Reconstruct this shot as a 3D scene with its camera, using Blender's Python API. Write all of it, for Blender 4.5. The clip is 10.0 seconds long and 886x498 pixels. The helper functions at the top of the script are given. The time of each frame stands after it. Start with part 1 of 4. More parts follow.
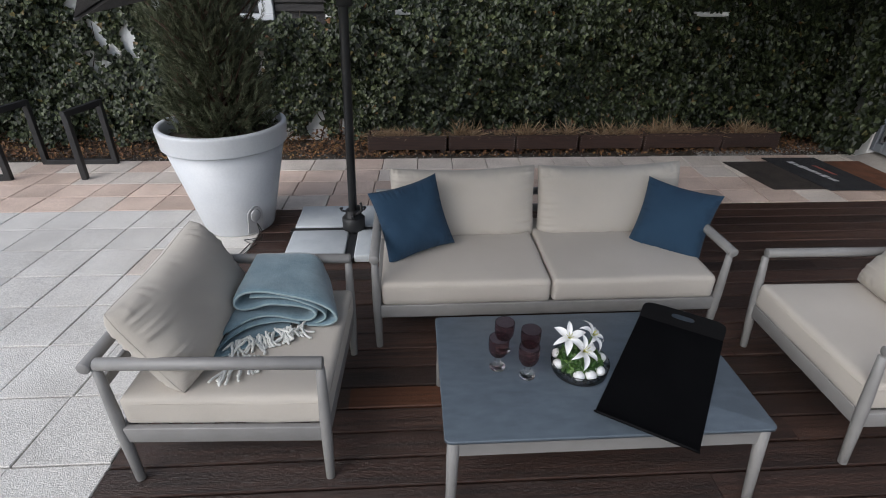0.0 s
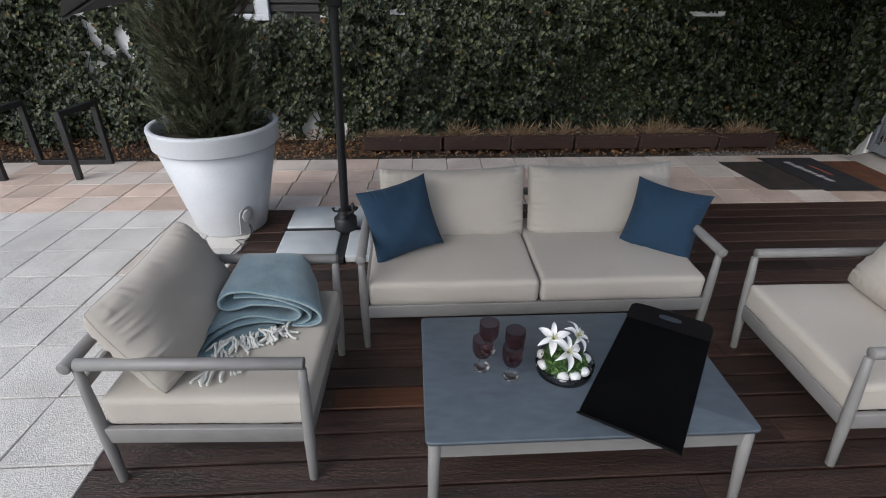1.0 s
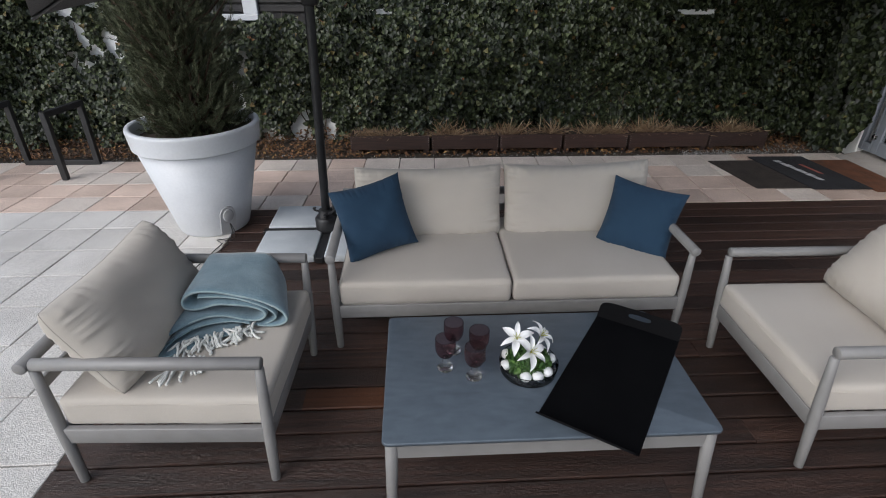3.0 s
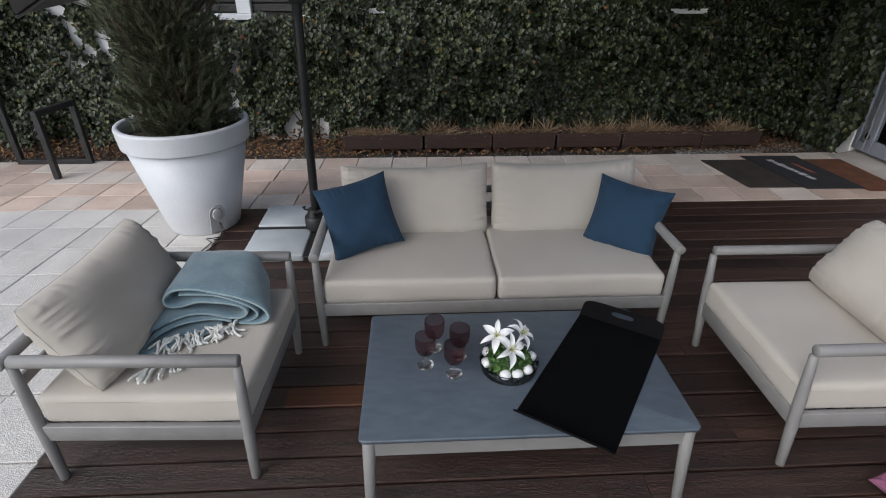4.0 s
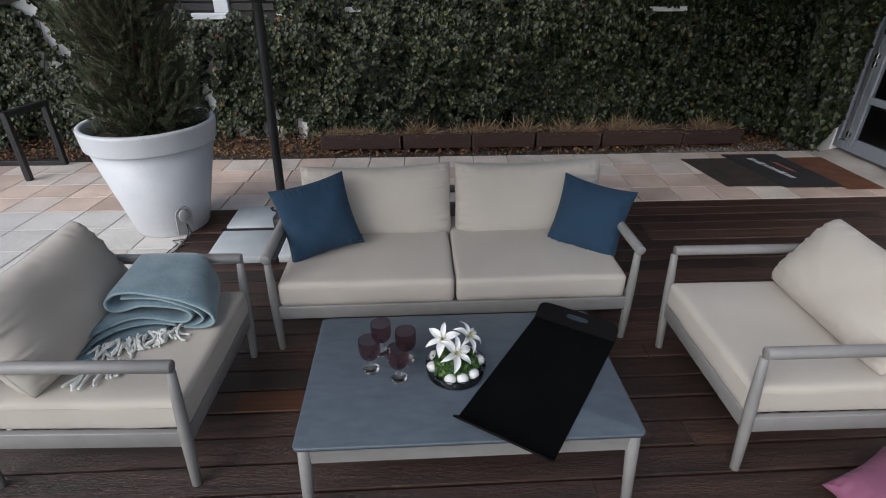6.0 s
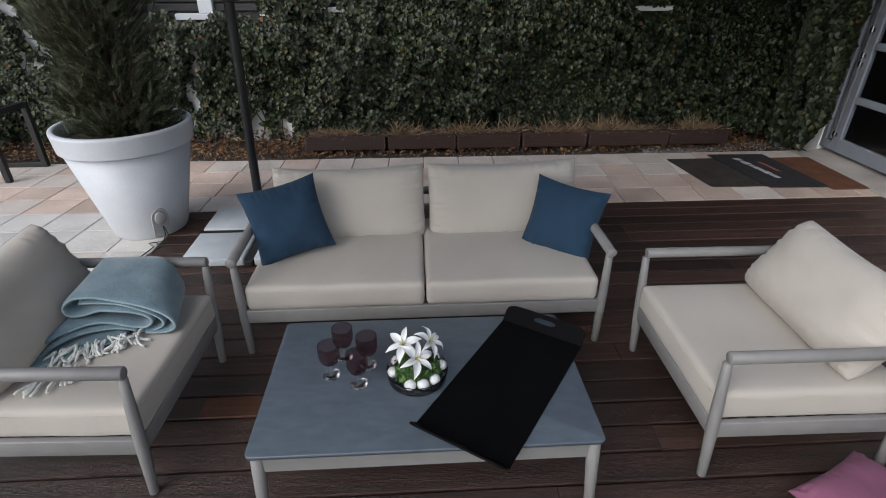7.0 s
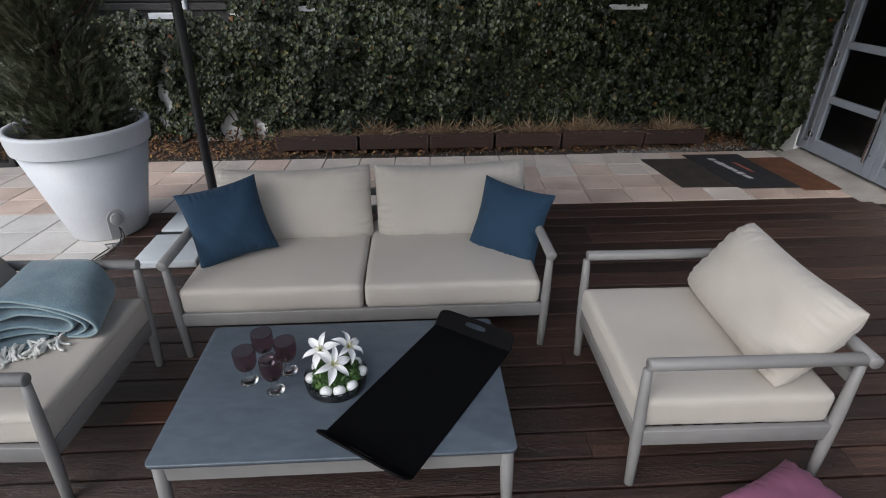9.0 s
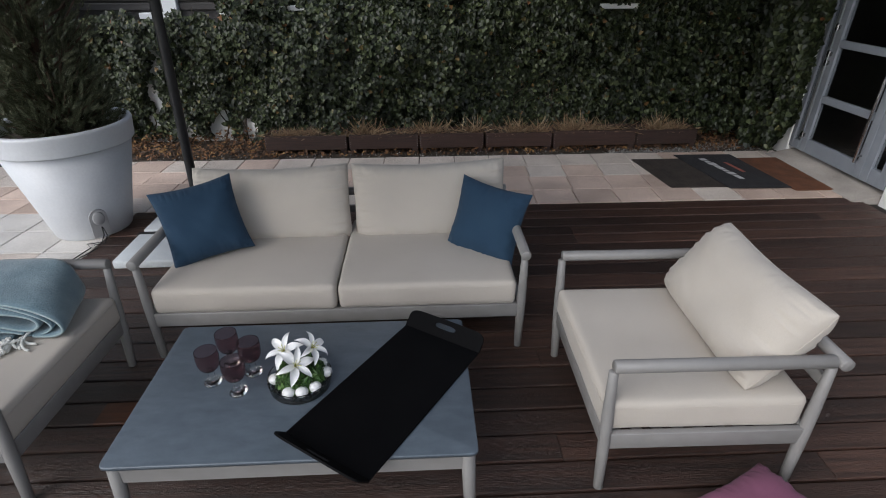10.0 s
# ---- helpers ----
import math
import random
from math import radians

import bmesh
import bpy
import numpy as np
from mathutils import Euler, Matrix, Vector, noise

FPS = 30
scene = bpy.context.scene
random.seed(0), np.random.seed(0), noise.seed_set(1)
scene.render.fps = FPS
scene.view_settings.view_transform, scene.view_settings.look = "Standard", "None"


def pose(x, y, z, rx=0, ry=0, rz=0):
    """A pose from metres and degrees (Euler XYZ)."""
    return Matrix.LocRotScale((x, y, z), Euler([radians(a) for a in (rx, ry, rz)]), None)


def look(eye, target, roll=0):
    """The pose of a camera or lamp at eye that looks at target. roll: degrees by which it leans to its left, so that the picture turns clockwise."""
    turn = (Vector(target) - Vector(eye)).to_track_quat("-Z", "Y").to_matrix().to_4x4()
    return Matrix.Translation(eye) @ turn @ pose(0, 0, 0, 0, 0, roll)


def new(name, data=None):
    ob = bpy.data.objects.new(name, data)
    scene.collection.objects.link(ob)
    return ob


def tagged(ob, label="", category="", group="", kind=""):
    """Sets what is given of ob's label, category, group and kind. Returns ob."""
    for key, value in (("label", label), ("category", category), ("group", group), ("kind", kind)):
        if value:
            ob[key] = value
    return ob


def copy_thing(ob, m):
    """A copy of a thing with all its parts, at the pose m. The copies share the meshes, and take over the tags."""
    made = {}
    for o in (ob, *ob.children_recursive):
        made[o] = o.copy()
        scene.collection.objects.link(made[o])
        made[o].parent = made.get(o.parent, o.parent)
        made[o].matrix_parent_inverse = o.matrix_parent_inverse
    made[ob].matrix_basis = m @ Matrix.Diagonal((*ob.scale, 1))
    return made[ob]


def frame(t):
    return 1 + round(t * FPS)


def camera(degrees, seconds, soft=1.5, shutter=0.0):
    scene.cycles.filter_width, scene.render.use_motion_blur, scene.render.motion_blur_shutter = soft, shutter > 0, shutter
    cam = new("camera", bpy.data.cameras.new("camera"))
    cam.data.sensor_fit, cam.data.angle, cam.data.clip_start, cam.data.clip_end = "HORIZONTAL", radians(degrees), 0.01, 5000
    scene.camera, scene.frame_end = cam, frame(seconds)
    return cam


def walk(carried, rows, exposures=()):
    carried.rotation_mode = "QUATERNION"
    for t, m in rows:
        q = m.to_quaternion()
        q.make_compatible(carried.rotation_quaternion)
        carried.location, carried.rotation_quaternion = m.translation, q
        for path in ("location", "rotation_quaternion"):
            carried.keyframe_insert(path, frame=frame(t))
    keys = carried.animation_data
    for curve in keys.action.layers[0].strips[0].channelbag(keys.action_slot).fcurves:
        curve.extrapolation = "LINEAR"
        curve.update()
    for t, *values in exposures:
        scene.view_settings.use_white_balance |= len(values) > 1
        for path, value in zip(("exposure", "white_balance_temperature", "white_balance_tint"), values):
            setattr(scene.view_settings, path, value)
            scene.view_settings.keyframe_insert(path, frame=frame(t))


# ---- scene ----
cam = camera(80.0, 10.0, soft=1.0)
PATH = [
    (0, (0.02, 0.094, 1.94), (0.136, 1.842, 0.976), 0.7),
    (0.5, (0.057, 0.094, 1.938), (0.169, 1.844, 0.975), 0.6),
    (1, (0.097, 0.098, 1.935), (0.206, 1.848, 0.972), 0.6),
    (1.5, (0.139, 0.103, 1.933), (0.245, 1.852, 0.969), 0.5),
    (2, (0.182, 0.107, 1.93), (0.285, 1.857, 0.967), 0.5),
    (2.5, (0.226, 0.106, 1.927), (0.325, 1.856, 0.965), 0.4),
    (4, (0.355, 0.094, 1.913), (0.449, 1.845, 0.952), 0.3),
    (4.5, (0.399, 0.094, 1.907), (0.493, 1.846, 0.947), 0.3),
    (5, (0.449, 0.099, 1.902), (0.543, 1.851, 0.941), 0.3),
    (5.5, (0.511, 0.114, 1.897), (0.606, 1.866, 0.936), 0.2),
    (7, (0.739, 0.157, 1.891), (0.839, 1.908, 0.93), 0.0),
    (7.5, (0.82, 0.17, 1.889), (0.921, 1.921, 0.929), 0.0),
    (8, (0.9, 0.179, 1.887), (1.004, 1.93, 0.925), 0.0),
    (8.5, (0.987, 0.184, 1.881), (1.084, 1.935, 0.92), -0.1),
    (9, (1.071, 0.186, 1.883), (1.162, 1.937, 0.92), -0.1),
    (9.5, (1.151, 0.191, 1.875), (1.234, 1.942, 0.914), -0.2),
    (10, (1.22, 0.202, 1.864), (1.299, 1.955, 0.904), -0.2),
]
walk(cam, [(t, look(eye, target, roll)) for t, eye, target, roll in PATH])

# ---- daylight ----
world = bpy.data.worlds.new("world")
scene.world = world
world.use_nodes = True
wn = world.node_tree.nodes
sky = wn.new("ShaderNodeTexSky")
sky.sky_type, sky.sun_disc = "NISHITA", False
sky.sun_elevation, sky.sun_rotation = radians(38), radians(226)
sky.air_density, sky.dust_density, sky.ozone_density = 1.0, 1.0, 1.5
wn["Background"].inputs["Strength"].default_value = 0.195
# an overcast sky is grey: the blue of the clear sky is taken down
grey = wn.new("ShaderNodeHueSaturation")
grey.inputs["Saturation"].default_value = 0.52
world.node_tree.links.new(sky.outputs["Color"], grey.inputs["Color"])
world.node_tree.links.new(grey.outputs["Color"], wn["Background"].inputs["Color"])
sun_data = bpy.data.lights.new("sun", "SUN")
sun_data.energy, sun_data.angle, sun_data.color = 1.5, radians(50), (1.0, 0.98, 0.985)
sun = new("sun", sun_data)
sun.matrix_world = look((-7.4, -5.2, 8.6), (0.5, 2.5, 0))
scene.view_settings.exposure = 0.12

# ---- materials ----


def nodes_of(name):
    m = bpy.data.materials.new(name)
    m.use_nodes = True
    return m, m.node_tree.nodes, m.node_tree.links, m.node_tree.nodes["Principled BSDF"]


def surface(name, dark, light, rough=0.6, scale=8.0, fine=120.0, bump=0.1, metal=0.0, stretch=(1, 1, 1), per="", vary=0.25, sheen=0.0, detail=6.0, fine_mix=0.35, gloss=0.5):
    """Two colours mixed by noise at two scales, a fine relief, and a shade of its own for each piece."""
    m, n, l, b = nodes_of(name)
    coord = n.new("ShaderNodeTexCoord")
    mapping = n.new("ShaderNodeMapping")
    mapping.inputs["Scale"].default_value = stretch
    l.new(coord.outputs["Object"], mapping.inputs["Vector"])
    big, small = n.new("ShaderNodeTexNoise"), n.new("ShaderNodeTexNoise")
    big.inputs["Scale"].default_value, small.inputs["Scale"].default_value = scale, fine
    big.inputs["Detail"].default_value = detail
    for t in (big, small):
        l.new(mapping.outputs["Vector"], t.inputs["Vector"])
    blend = n.new("ShaderNodeMix")
    blend.inputs["Factor"].default_value = fine_mix
    l.new(big.outputs["Fac"], blend.inputs["A"])
    l.new(small.outputs["Fac"], blend.inputs["B"])
    ramp = n.new("ShaderNodeValToRGB")
    ramp.color_ramp.elements[0].position, ramp.color_ramp.elements[1].position = 0.32, 0.68
    ramp.color_ramp.elements[0].color, ramp.color_ramp.elements[1].color = (*dark, 1), (*light, 1)
    l.new(blend.outputs["Result"], ramp.inputs["Fac"])
    out = ramp.outputs["Color"]
    if per:
        if per == "object":
            src = n.new("ShaderNodeObjectInfo").outputs["Random"]
        else:
            src = n.new("ShaderNodeNewGeometry").outputs["Random Per Island"]
        rng = n.new("ShaderNodeMapRange")
        rng.inputs["To Min"].default_value, rng.inputs["To Max"].default_value = 1 - vary, 1 + vary
        l.new(src, rng.inputs["Value"])
        hsv = n.new("ShaderNodeHueSaturation")
        l.new(rng.outputs["Result"], hsv.inputs["Value"])
        l.new(out, hsv.inputs["Color"])
        out = hsv.outputs["Color"]
        shift = n.new("ShaderNodeVectorMath")
        shift.operation = "ADD"
        l.new(coord.outputs["Object"], shift.inputs[0])
        l.new(src, shift.inputs[1])
        far = n.new("ShaderNodeVectorMath")
        far.operation = "MULTIPLY_ADD"
        far.inputs[1].default_value = (37, 53, 71)
        l.new(src, far.inputs[0])
        l.new(coord.outputs["Object"], far.inputs[2])
        l.new(far.outputs["Vector"], mapping.inputs["Vector"])
    l.new(out, b.inputs["Base Color"])
    b.inputs["Roughness"].default_value, b.inputs["Metallic"].default_value = rough, metal
    b.inputs["Sheen Weight"].default_value, b.inputs["Specular IOR Level"].default_value = sheen, gloss
    if bump:
        relief = n.new("ShaderNodeBump")
        relief.inputs["Strength"].default_value, relief.inputs["Distance"].default_value = bump, 0.01
        l.new(small.outputs["Fac"], relief.inputs["Height"])
        l.new(relief.outputs["Normal"], b.inputs["Normal"])
    return m


def leafy(name, colours, rough=0.45, gloss=0.5):
    """Leaves: each island takes its own colour from the row."""
    m, n, l, b = nodes_of(name)
    geo = n.new("ShaderNodeNewGeometry")
    ramp = n.new("ShaderNodeValToRGB")
    ramp.color_ramp.interpolation = "LINEAR"
    while len(ramp.color_ramp.elements) < len(colours):
        ramp.color_ramp.elements.new(0.5)
    for i, c in enumerate(colours):
        ramp.color_ramp.elements[i].position = c[0]
        ramp.color_ramp.elements[i].color = (*c[1:], 1)
    l.new(geo.outputs["Random Per Island"], ramp.inputs["Fac"])
    l.new(ramp.outputs["Color"], b.inputs["Base Color"])
    b.inputs["Roughness"].default_value = rough
    b.inputs["Specular IOR Level"].default_value = gloss
    return m


def weave(name, dark, light, scale=900.0, bump=0.25, rough=0.9, big=5.0, sheen=0.15):
    """Woven cloth: crossed threads in fine relief over soft, broad shading of the dye."""
    m, n, l, b = nodes_of(name)
    coord = n.new("ShaderNodeTexCoord")
    broad = n.new("ShaderNodeTexNoise")
    broad.inputs["Scale"].default_value, broad.inputs["Detail"].default_value = big, 5
    l.new(coord.outputs["Object"], broad.inputs["Vector"])
    slub = n.new("ShaderNodeTexNoise")
    slub.inputs["Scale"].default_value = scale * 0.35
    l.new(coord.outputs["Object"], slub.inputs["Vector"])
    mixer = n.new("ShaderNodeMix")
    mixer.inputs["Factor"].default_value = 0.5
    l.new(broad.outputs["Fac"], mixer.inputs["A"])
    l.new(slub.outputs["Fac"], mixer.inputs["B"])
    ramp = n.new("ShaderNodeValToRGB")
    ramp.color_ramp.elements[0].position, ramp.color_ramp.elements[1].position = 0.3, 0.7
    ramp.color_ramp.elements[0].color, ramp.color_ramp.elements[1].color = (*dark, 1), (*light, 1)
    l.new(mixer.outputs["Result"], ramp.inputs["Fac"])
    l.new(ramp.outputs["Color"], b.inputs["Base Color"])
    relief = n.new("ShaderNodeBump")
    relief.inputs["Strength"].default_value, relief.inputs["Distance"].default_value = bump, 0.004
    l.new(slub.outputs["Fac"], relief.inputs["Height"])
    l.new(relief.outputs["Normal"], b.inputs["Normal"])
    b.inputs["Roughness"].default_value, b.inputs["Sheen Weight"].default_value = rough, sheen
    return m


def glass(name, colour=(1, 1, 1), rough=0.0, ior=1.45):
    m, n, l, b = nodes_of(name)
    b.inputs["Base Color"].default_value = (*colour, 1)
    b.inputs["Roughness"].default_value, b.inputs["IOR"].default_value = rough, ior
    b.inputs["Transmission Weight"].default_value = 1.0
    return m


M_BOARD = surface("weathered_deck_board", (0.012, 0.0062, 0.0045), (0.092, 0.047, 0.033), 0.37, 5, 60, 0.6, stretch=(0.35, 9, 9), per="object", vary=0.48, gloss=0.5)
M_NEW = surface("fresh_deck_board", (0.06, 0.024, 0.012), (0.16, 0.062, 0.030), 0.5, 5, 60, 0.4, stretch=(0.35, 9, 9))
M_UNDER = surface("dark_substructure", (0.008, 0.007, 0.006), (0.02, 0.017, 0.015), 0.9, 6, 60)
M_TILE = surface("washed_concrete_tile", (0.36, 0.338, 0.312), (0.86, 0.825, 0.775), 0.75, 2.5, 170, 0.6, per="object", vary=0.10, fine_mix=0.75, detail=8)
M_PEACH = surface("peach_concrete_tile", (0.36, 0.262, 0.21), (0.85, 0.67, 0.56), 0.75, 2.2, 160, 0.6, per="object", vary=0.12, fine_mix=0.6, detail=8)
M_SAND = surface("sand_concrete_tile", (0.36, 0.308, 0.265), (0.86, 0.765, 0.68), 0.75, 2.2, 165, 0.6, per="object", vary=0.09, fine_mix=0.65, detail=8)
M_SILL = surface("worn_concrete_sill", (0.26, 0.235, 0.21), (0.46, 0.42, 0.38), 0.8, 3, 90, 0.3)
M_JOINT = surface("joint_sand", (0.10, 0.09, 0.08), (0.22, 0.20, 0.18), 0.95, 8, 200, 0.4)
M_SOIL = surface("dark_soil", (0.018, 0.013, 0.009), (0.07, 0.052, 0.036), 0.95, 6, 90, 0.8)
M_PLASTER = surface("white_plaster", (0.74, 0.735, 0.72), (0.86, 0.855, 0.845), 0.8, 3, 120, 0.2)
M_GREY = surface("grey_powder_coat", (0.205, 0.198, 0.192), (0.245, 0.238, 0.23), 0.42, 12, 500, 0.04)
M_TOP = surface("slate_grey_tabletop", (0.060, 0.078, 0.096), (0.122, 0.150, 0.180), 0.36, 14, 260, 0.10, stretch=(1, 2.5, 1), fine_mix=0.6)
M_BEIGE = weave("beige_canvas", (0.42, 0.38, 0.332), (0.515, 0.47, 0.415), big=3)
M_BLUE = weave("petrol_blue_cloth", (0.008, 0.031, 0.066), (0.015, 0.048, 0.090), big=4, sheen=0.04)
M_PURPLE = weave("mauve_cloth", (0.16, 0.048, 0.098), (0.24, 0.085, 0.145), big=4, sheen=0.05)
M_WOOL = weave("teal_wool", (0.076, 0.138, 0.172), (0.185, 0.272, 0.315), scale=420, bump=0.6, big=14, sheen=0.5)
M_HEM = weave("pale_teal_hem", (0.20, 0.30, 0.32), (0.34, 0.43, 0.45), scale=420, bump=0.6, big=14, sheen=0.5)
M_FRINGE = weave("cream_wool_fringe", (0.55, 0.56, 0.53), (0.78, 0.78, 0.74), scale=500, bump=0.5, big=20, sheen=0.4)
M_POT = surface("white_plastic", (0.53, 0.545, 0.57), (0.61, 0.625, 0.65), 0.38, 3, 60, 0.02)
M_HATCH = surface("pale_grey_plastic", (0.34, 0.34, 0.35), (0.42, 0.42, 0.43), 0.45, 6, 100, 0.03)
M_BLACK = surface("black_steel", (0.010, 0.010, 0.011), (0.022, 0.022, 0.024), 0.45, 10, 300, 0.05)
M_TRAY = surface("matt_black_lacquer", (0.003, 0.003, 0.0035), (0.005, 0.005, 0.0055), 0.6, 6, 300, 0.05, gloss=0.04)
M_SLAB = surface("pale_concrete_slab", (0.40, 0.44, 0.47), (0.62, 0.65, 0.67), 0.7, 5, 180, 0.4, fine_mix=0.55)
M_BOX = surface("dark_stained_planter_wood", (0.022, 0.011, 0.008), (0.060, 0.028, 0.020), 0.6, 6, 70, 0.5, stretch=(0.5, 6, 9), per="object", vary=0.25)
M_STRAW = leafy("dry_grass", [(0.0, 0.12, 0.075, 0.040), (0.5, 0.30, 0.21, 0.12), (0.8, 0.17, 0.085, 0.045), (1.0, 0.46, 0.37, 0.24)], 0.7)
M_IVY = leafy("ivy_leaf", [(0.0, 0.007, 0.010, 0.004), (0.45, 0.017, 0.024, 0.0095), (0.8, 0.039, 0.051, 0.020), (0.97, 0.086, 0.102, 0.048), (0.99, 0.12, 0.10, 0.035), (1.0, 0.13, 0.052, 0.02)], 0.42, 0.34)
M_LITTER = leafy("fallen_leaf", [(0.0, 0.03, 0.018, 0.010), (0.4, 0.08, 0.040, 0.019), (0.75, 0.16, 0.070, 0.025), (1.0, 0.26, 0.15, 0.05)], 0.7)
M_STEM = surface("ivy_stem", (0.03, 0.022, 0.015), (0.08, 0.06, 0.04), 0.9, 12, 80)
M_CONIFER = leafy("conifer_spray", [(0.0, 0.030, 0.037, 0.018), (0.45, 0.064, 0.074, 0.038), (0.85, 0.118, 0.130, 0.076), (0.96, 0.25, 0.26, 0.18), (1.0, 0.10, 0.05, 0.024)], 0.55, 0.3)
M_BARK = surface("conifer_bark", (0.04, 0.022, 0.014), (0.10, 0.06, 0.04), 0.9, 14, 90, 0.6)
M_ALU = surface("grey_blue_aluminium", (0.20, 0.22, 0.25), (0.25, 0.27, 0.30), 0.4, 6, 300, 0.03)
M_CHROME = surface("brushed_steel", (0.45, 0.45, 0.46), (0.60, 0.60, 0.61), 0.25, 30, 300, 0.03, metal=1.0)
M_PANE = glass("window_glass", (0.75, 0.78, 0.80))
M_ROOM = surface("painted_dim_interior", (0.03, 0.028, 0.026), (0.06, 0.055, 0.05), 0.8, 2, 40)
M_SLAT = surface("dark_timber_slat", (0.022, 0.020, 0.020), (0.05, 0.046, 0.044), 0.6, 5, 60, 0.3, stretch=(0.4, 6, 6))
M_FRAMEW = surface("white_window_frame", (0.72, 0.73, 0.74), (0.80, 0.81, 0.82), 0.5, 4, 100, 0.02)
M_MATB = surface("brown_bristle_mat", (0.022, 0.017, 0.014), (0.055, 0.042, 0.034), 0.95, 7, 260, 0.9)
M_MATK = surface("black_bristle_mat", (0.010, 0.010, 0.012), (0.026, 0.026, 0.030), 0.95, 7, 260, 0.9)
M_MATO = surface("rust_bristle_mat", (0.09, 0.032, 0.013), (0.19, 0.072, 0.032), 0.95, 7, 260, 0.9)
M_PRINT = surface("worn_white_print", (0.35, 0.35, 0.36), (0.55, 0.55, 0.56), 0.9, 30, 260, 0.3)
M_PRINTR = surface("worn_red_print", (0.20, 0.05, 0.04), (0.32, 0.10, 0.07), 0.9, 30, 260, 0.3)
M_MAUVE = glass("mauve_glass", (0.64, 0.46, 0.47), 0.06, 1.2)
M_CLEAR = glass("clear_glass", (0.98, 0.98, 0.98), 0.0)
M_PETAL = surface("lily_petal", (0.74, 0.74, 0.73), (0.86, 0.86, 0.86), 0.55, 20, 300, 0.1)
M_STAMEN = surface("lily_stamen", (0.35, 0.36, 0.06), (0.55, 0.52, 0.10), 0.6, 30, 200)
M_MOSS = leafy("boxwood_leaf", [(0.0, 0.012, 0.040, 0.008), (0.5, 0.035, 0.090, 0.016), (1.0, 0.10, 0.19, 0.04)], 0.45)
M_STONE = surface("white_pebble", (0.72, 0.72, 0.71), (0.84, 0.84, 0.83), 0.5, 20, 160, 0.05)
M_GRAVEL = leafy("black_gravel", [(0.0, 0.008, 0.008, 0.009), (0.8, 0.03, 0.03, 0.033), (1.0, 0.10, 0.10, 0.10)], 0.25)
M_CABLE = surface("black_cable", (0.012, 0.012, 0.012), (0.02, 0.02, 0.02), 0.5, 20, 200)
M_CANOPY = weave("charcoal_canopy", (0.020, 0.019, 0.020), (0.032, 0.030, 0.031))
M_SEAM = weave("beige_piping", (0.40, 0.362, 0.315), (0.48, 0.437, 0.385))
# dark, so the unseen house parts above the doors throw back little light
M_FACADE = surface("unseen_dark_render", (0.07, 0.068, 0.066), (0.11, 0.106, 0.10), 0.8, 3, 120, 0.2)
M_RENDER = surface("bounce_grey_render", (0.26, 0.255, 0.25), (0.36, 0.352, 0.345), 0.7, 3, 120, 0.2)
M_GRIT = leafy("grey_grit", [(0.0, 0.06, 0.055, 0.05), (0.6, 0.20, 0.19, 0.18), (1.0, 0.42, 0.41, 0.39)], 0.8)
M_EARTH = surface("distant_ground", (0.10, 0.10, 0.09), (0.18, 0.175, 0.16), 0.95, 0.5, 8)

# ---- mesh helpers ----


def link(name, bm, mat, parent=None, label="", smooth=True):
    me = bpy.data.meshes.new(name)
    bm.normal_update()
    bm.to_mesh(me)
    bm.free()
    me.materials.append(mat)
    me.polygons.foreach_set("use_smooth", [smooth] * len(me.polygons))
    ob = new(name, me)
    if parent is not None:
        ob.parent = parent
    if label:
        ob["label"] = label
    return ob


def part(name, bm, mat, parent, label="", smooth=True):
    return link(name, bm, mat, parent, label, smooth)


def raw(name, verts, faces, mat, parent=None, smooth=False):
    me = bpy.data.meshes.new(name)
    me.from_pydata(verts, [], faces)
    me.materials.append(mat)
    me.polygons.foreach_set("use_smooth", [smooth] * len(me.polygons))
    ob = new(name, me)
    if parent is not None:
        ob.parent = parent
    return ob


def thing(name, m, label, category, group=""):
    ob = new(name)
    ob.empty_display_size = 0.1
    ob.matrix_basis = m
    return tagged(ob, label, category, group)


def box(bm, lo, hi, bevel=0.0, segments=2):
    v = bmesh.ops.create_cube(bm, size=1.0)["verts"]
    lo, hi = Vector(lo), Vector(hi)
    for p in v:
        p.co = Vector((lo[i] + (p.co[i] + 0.5) * (hi[i] - lo[i]) for i in range(3)))
    if bevel:
        edges = list({e for p in v for e in p.link_edges})
        bmesh.ops.bevel(bm, geom=edges, offset=bevel, segments=segments, profile=0.5, affect="EDGES")
    return bm


def boxed(lo, hi, bevel=0.0, segments=2):
    return box(bmesh.new(), lo, hi, bevel, segments)


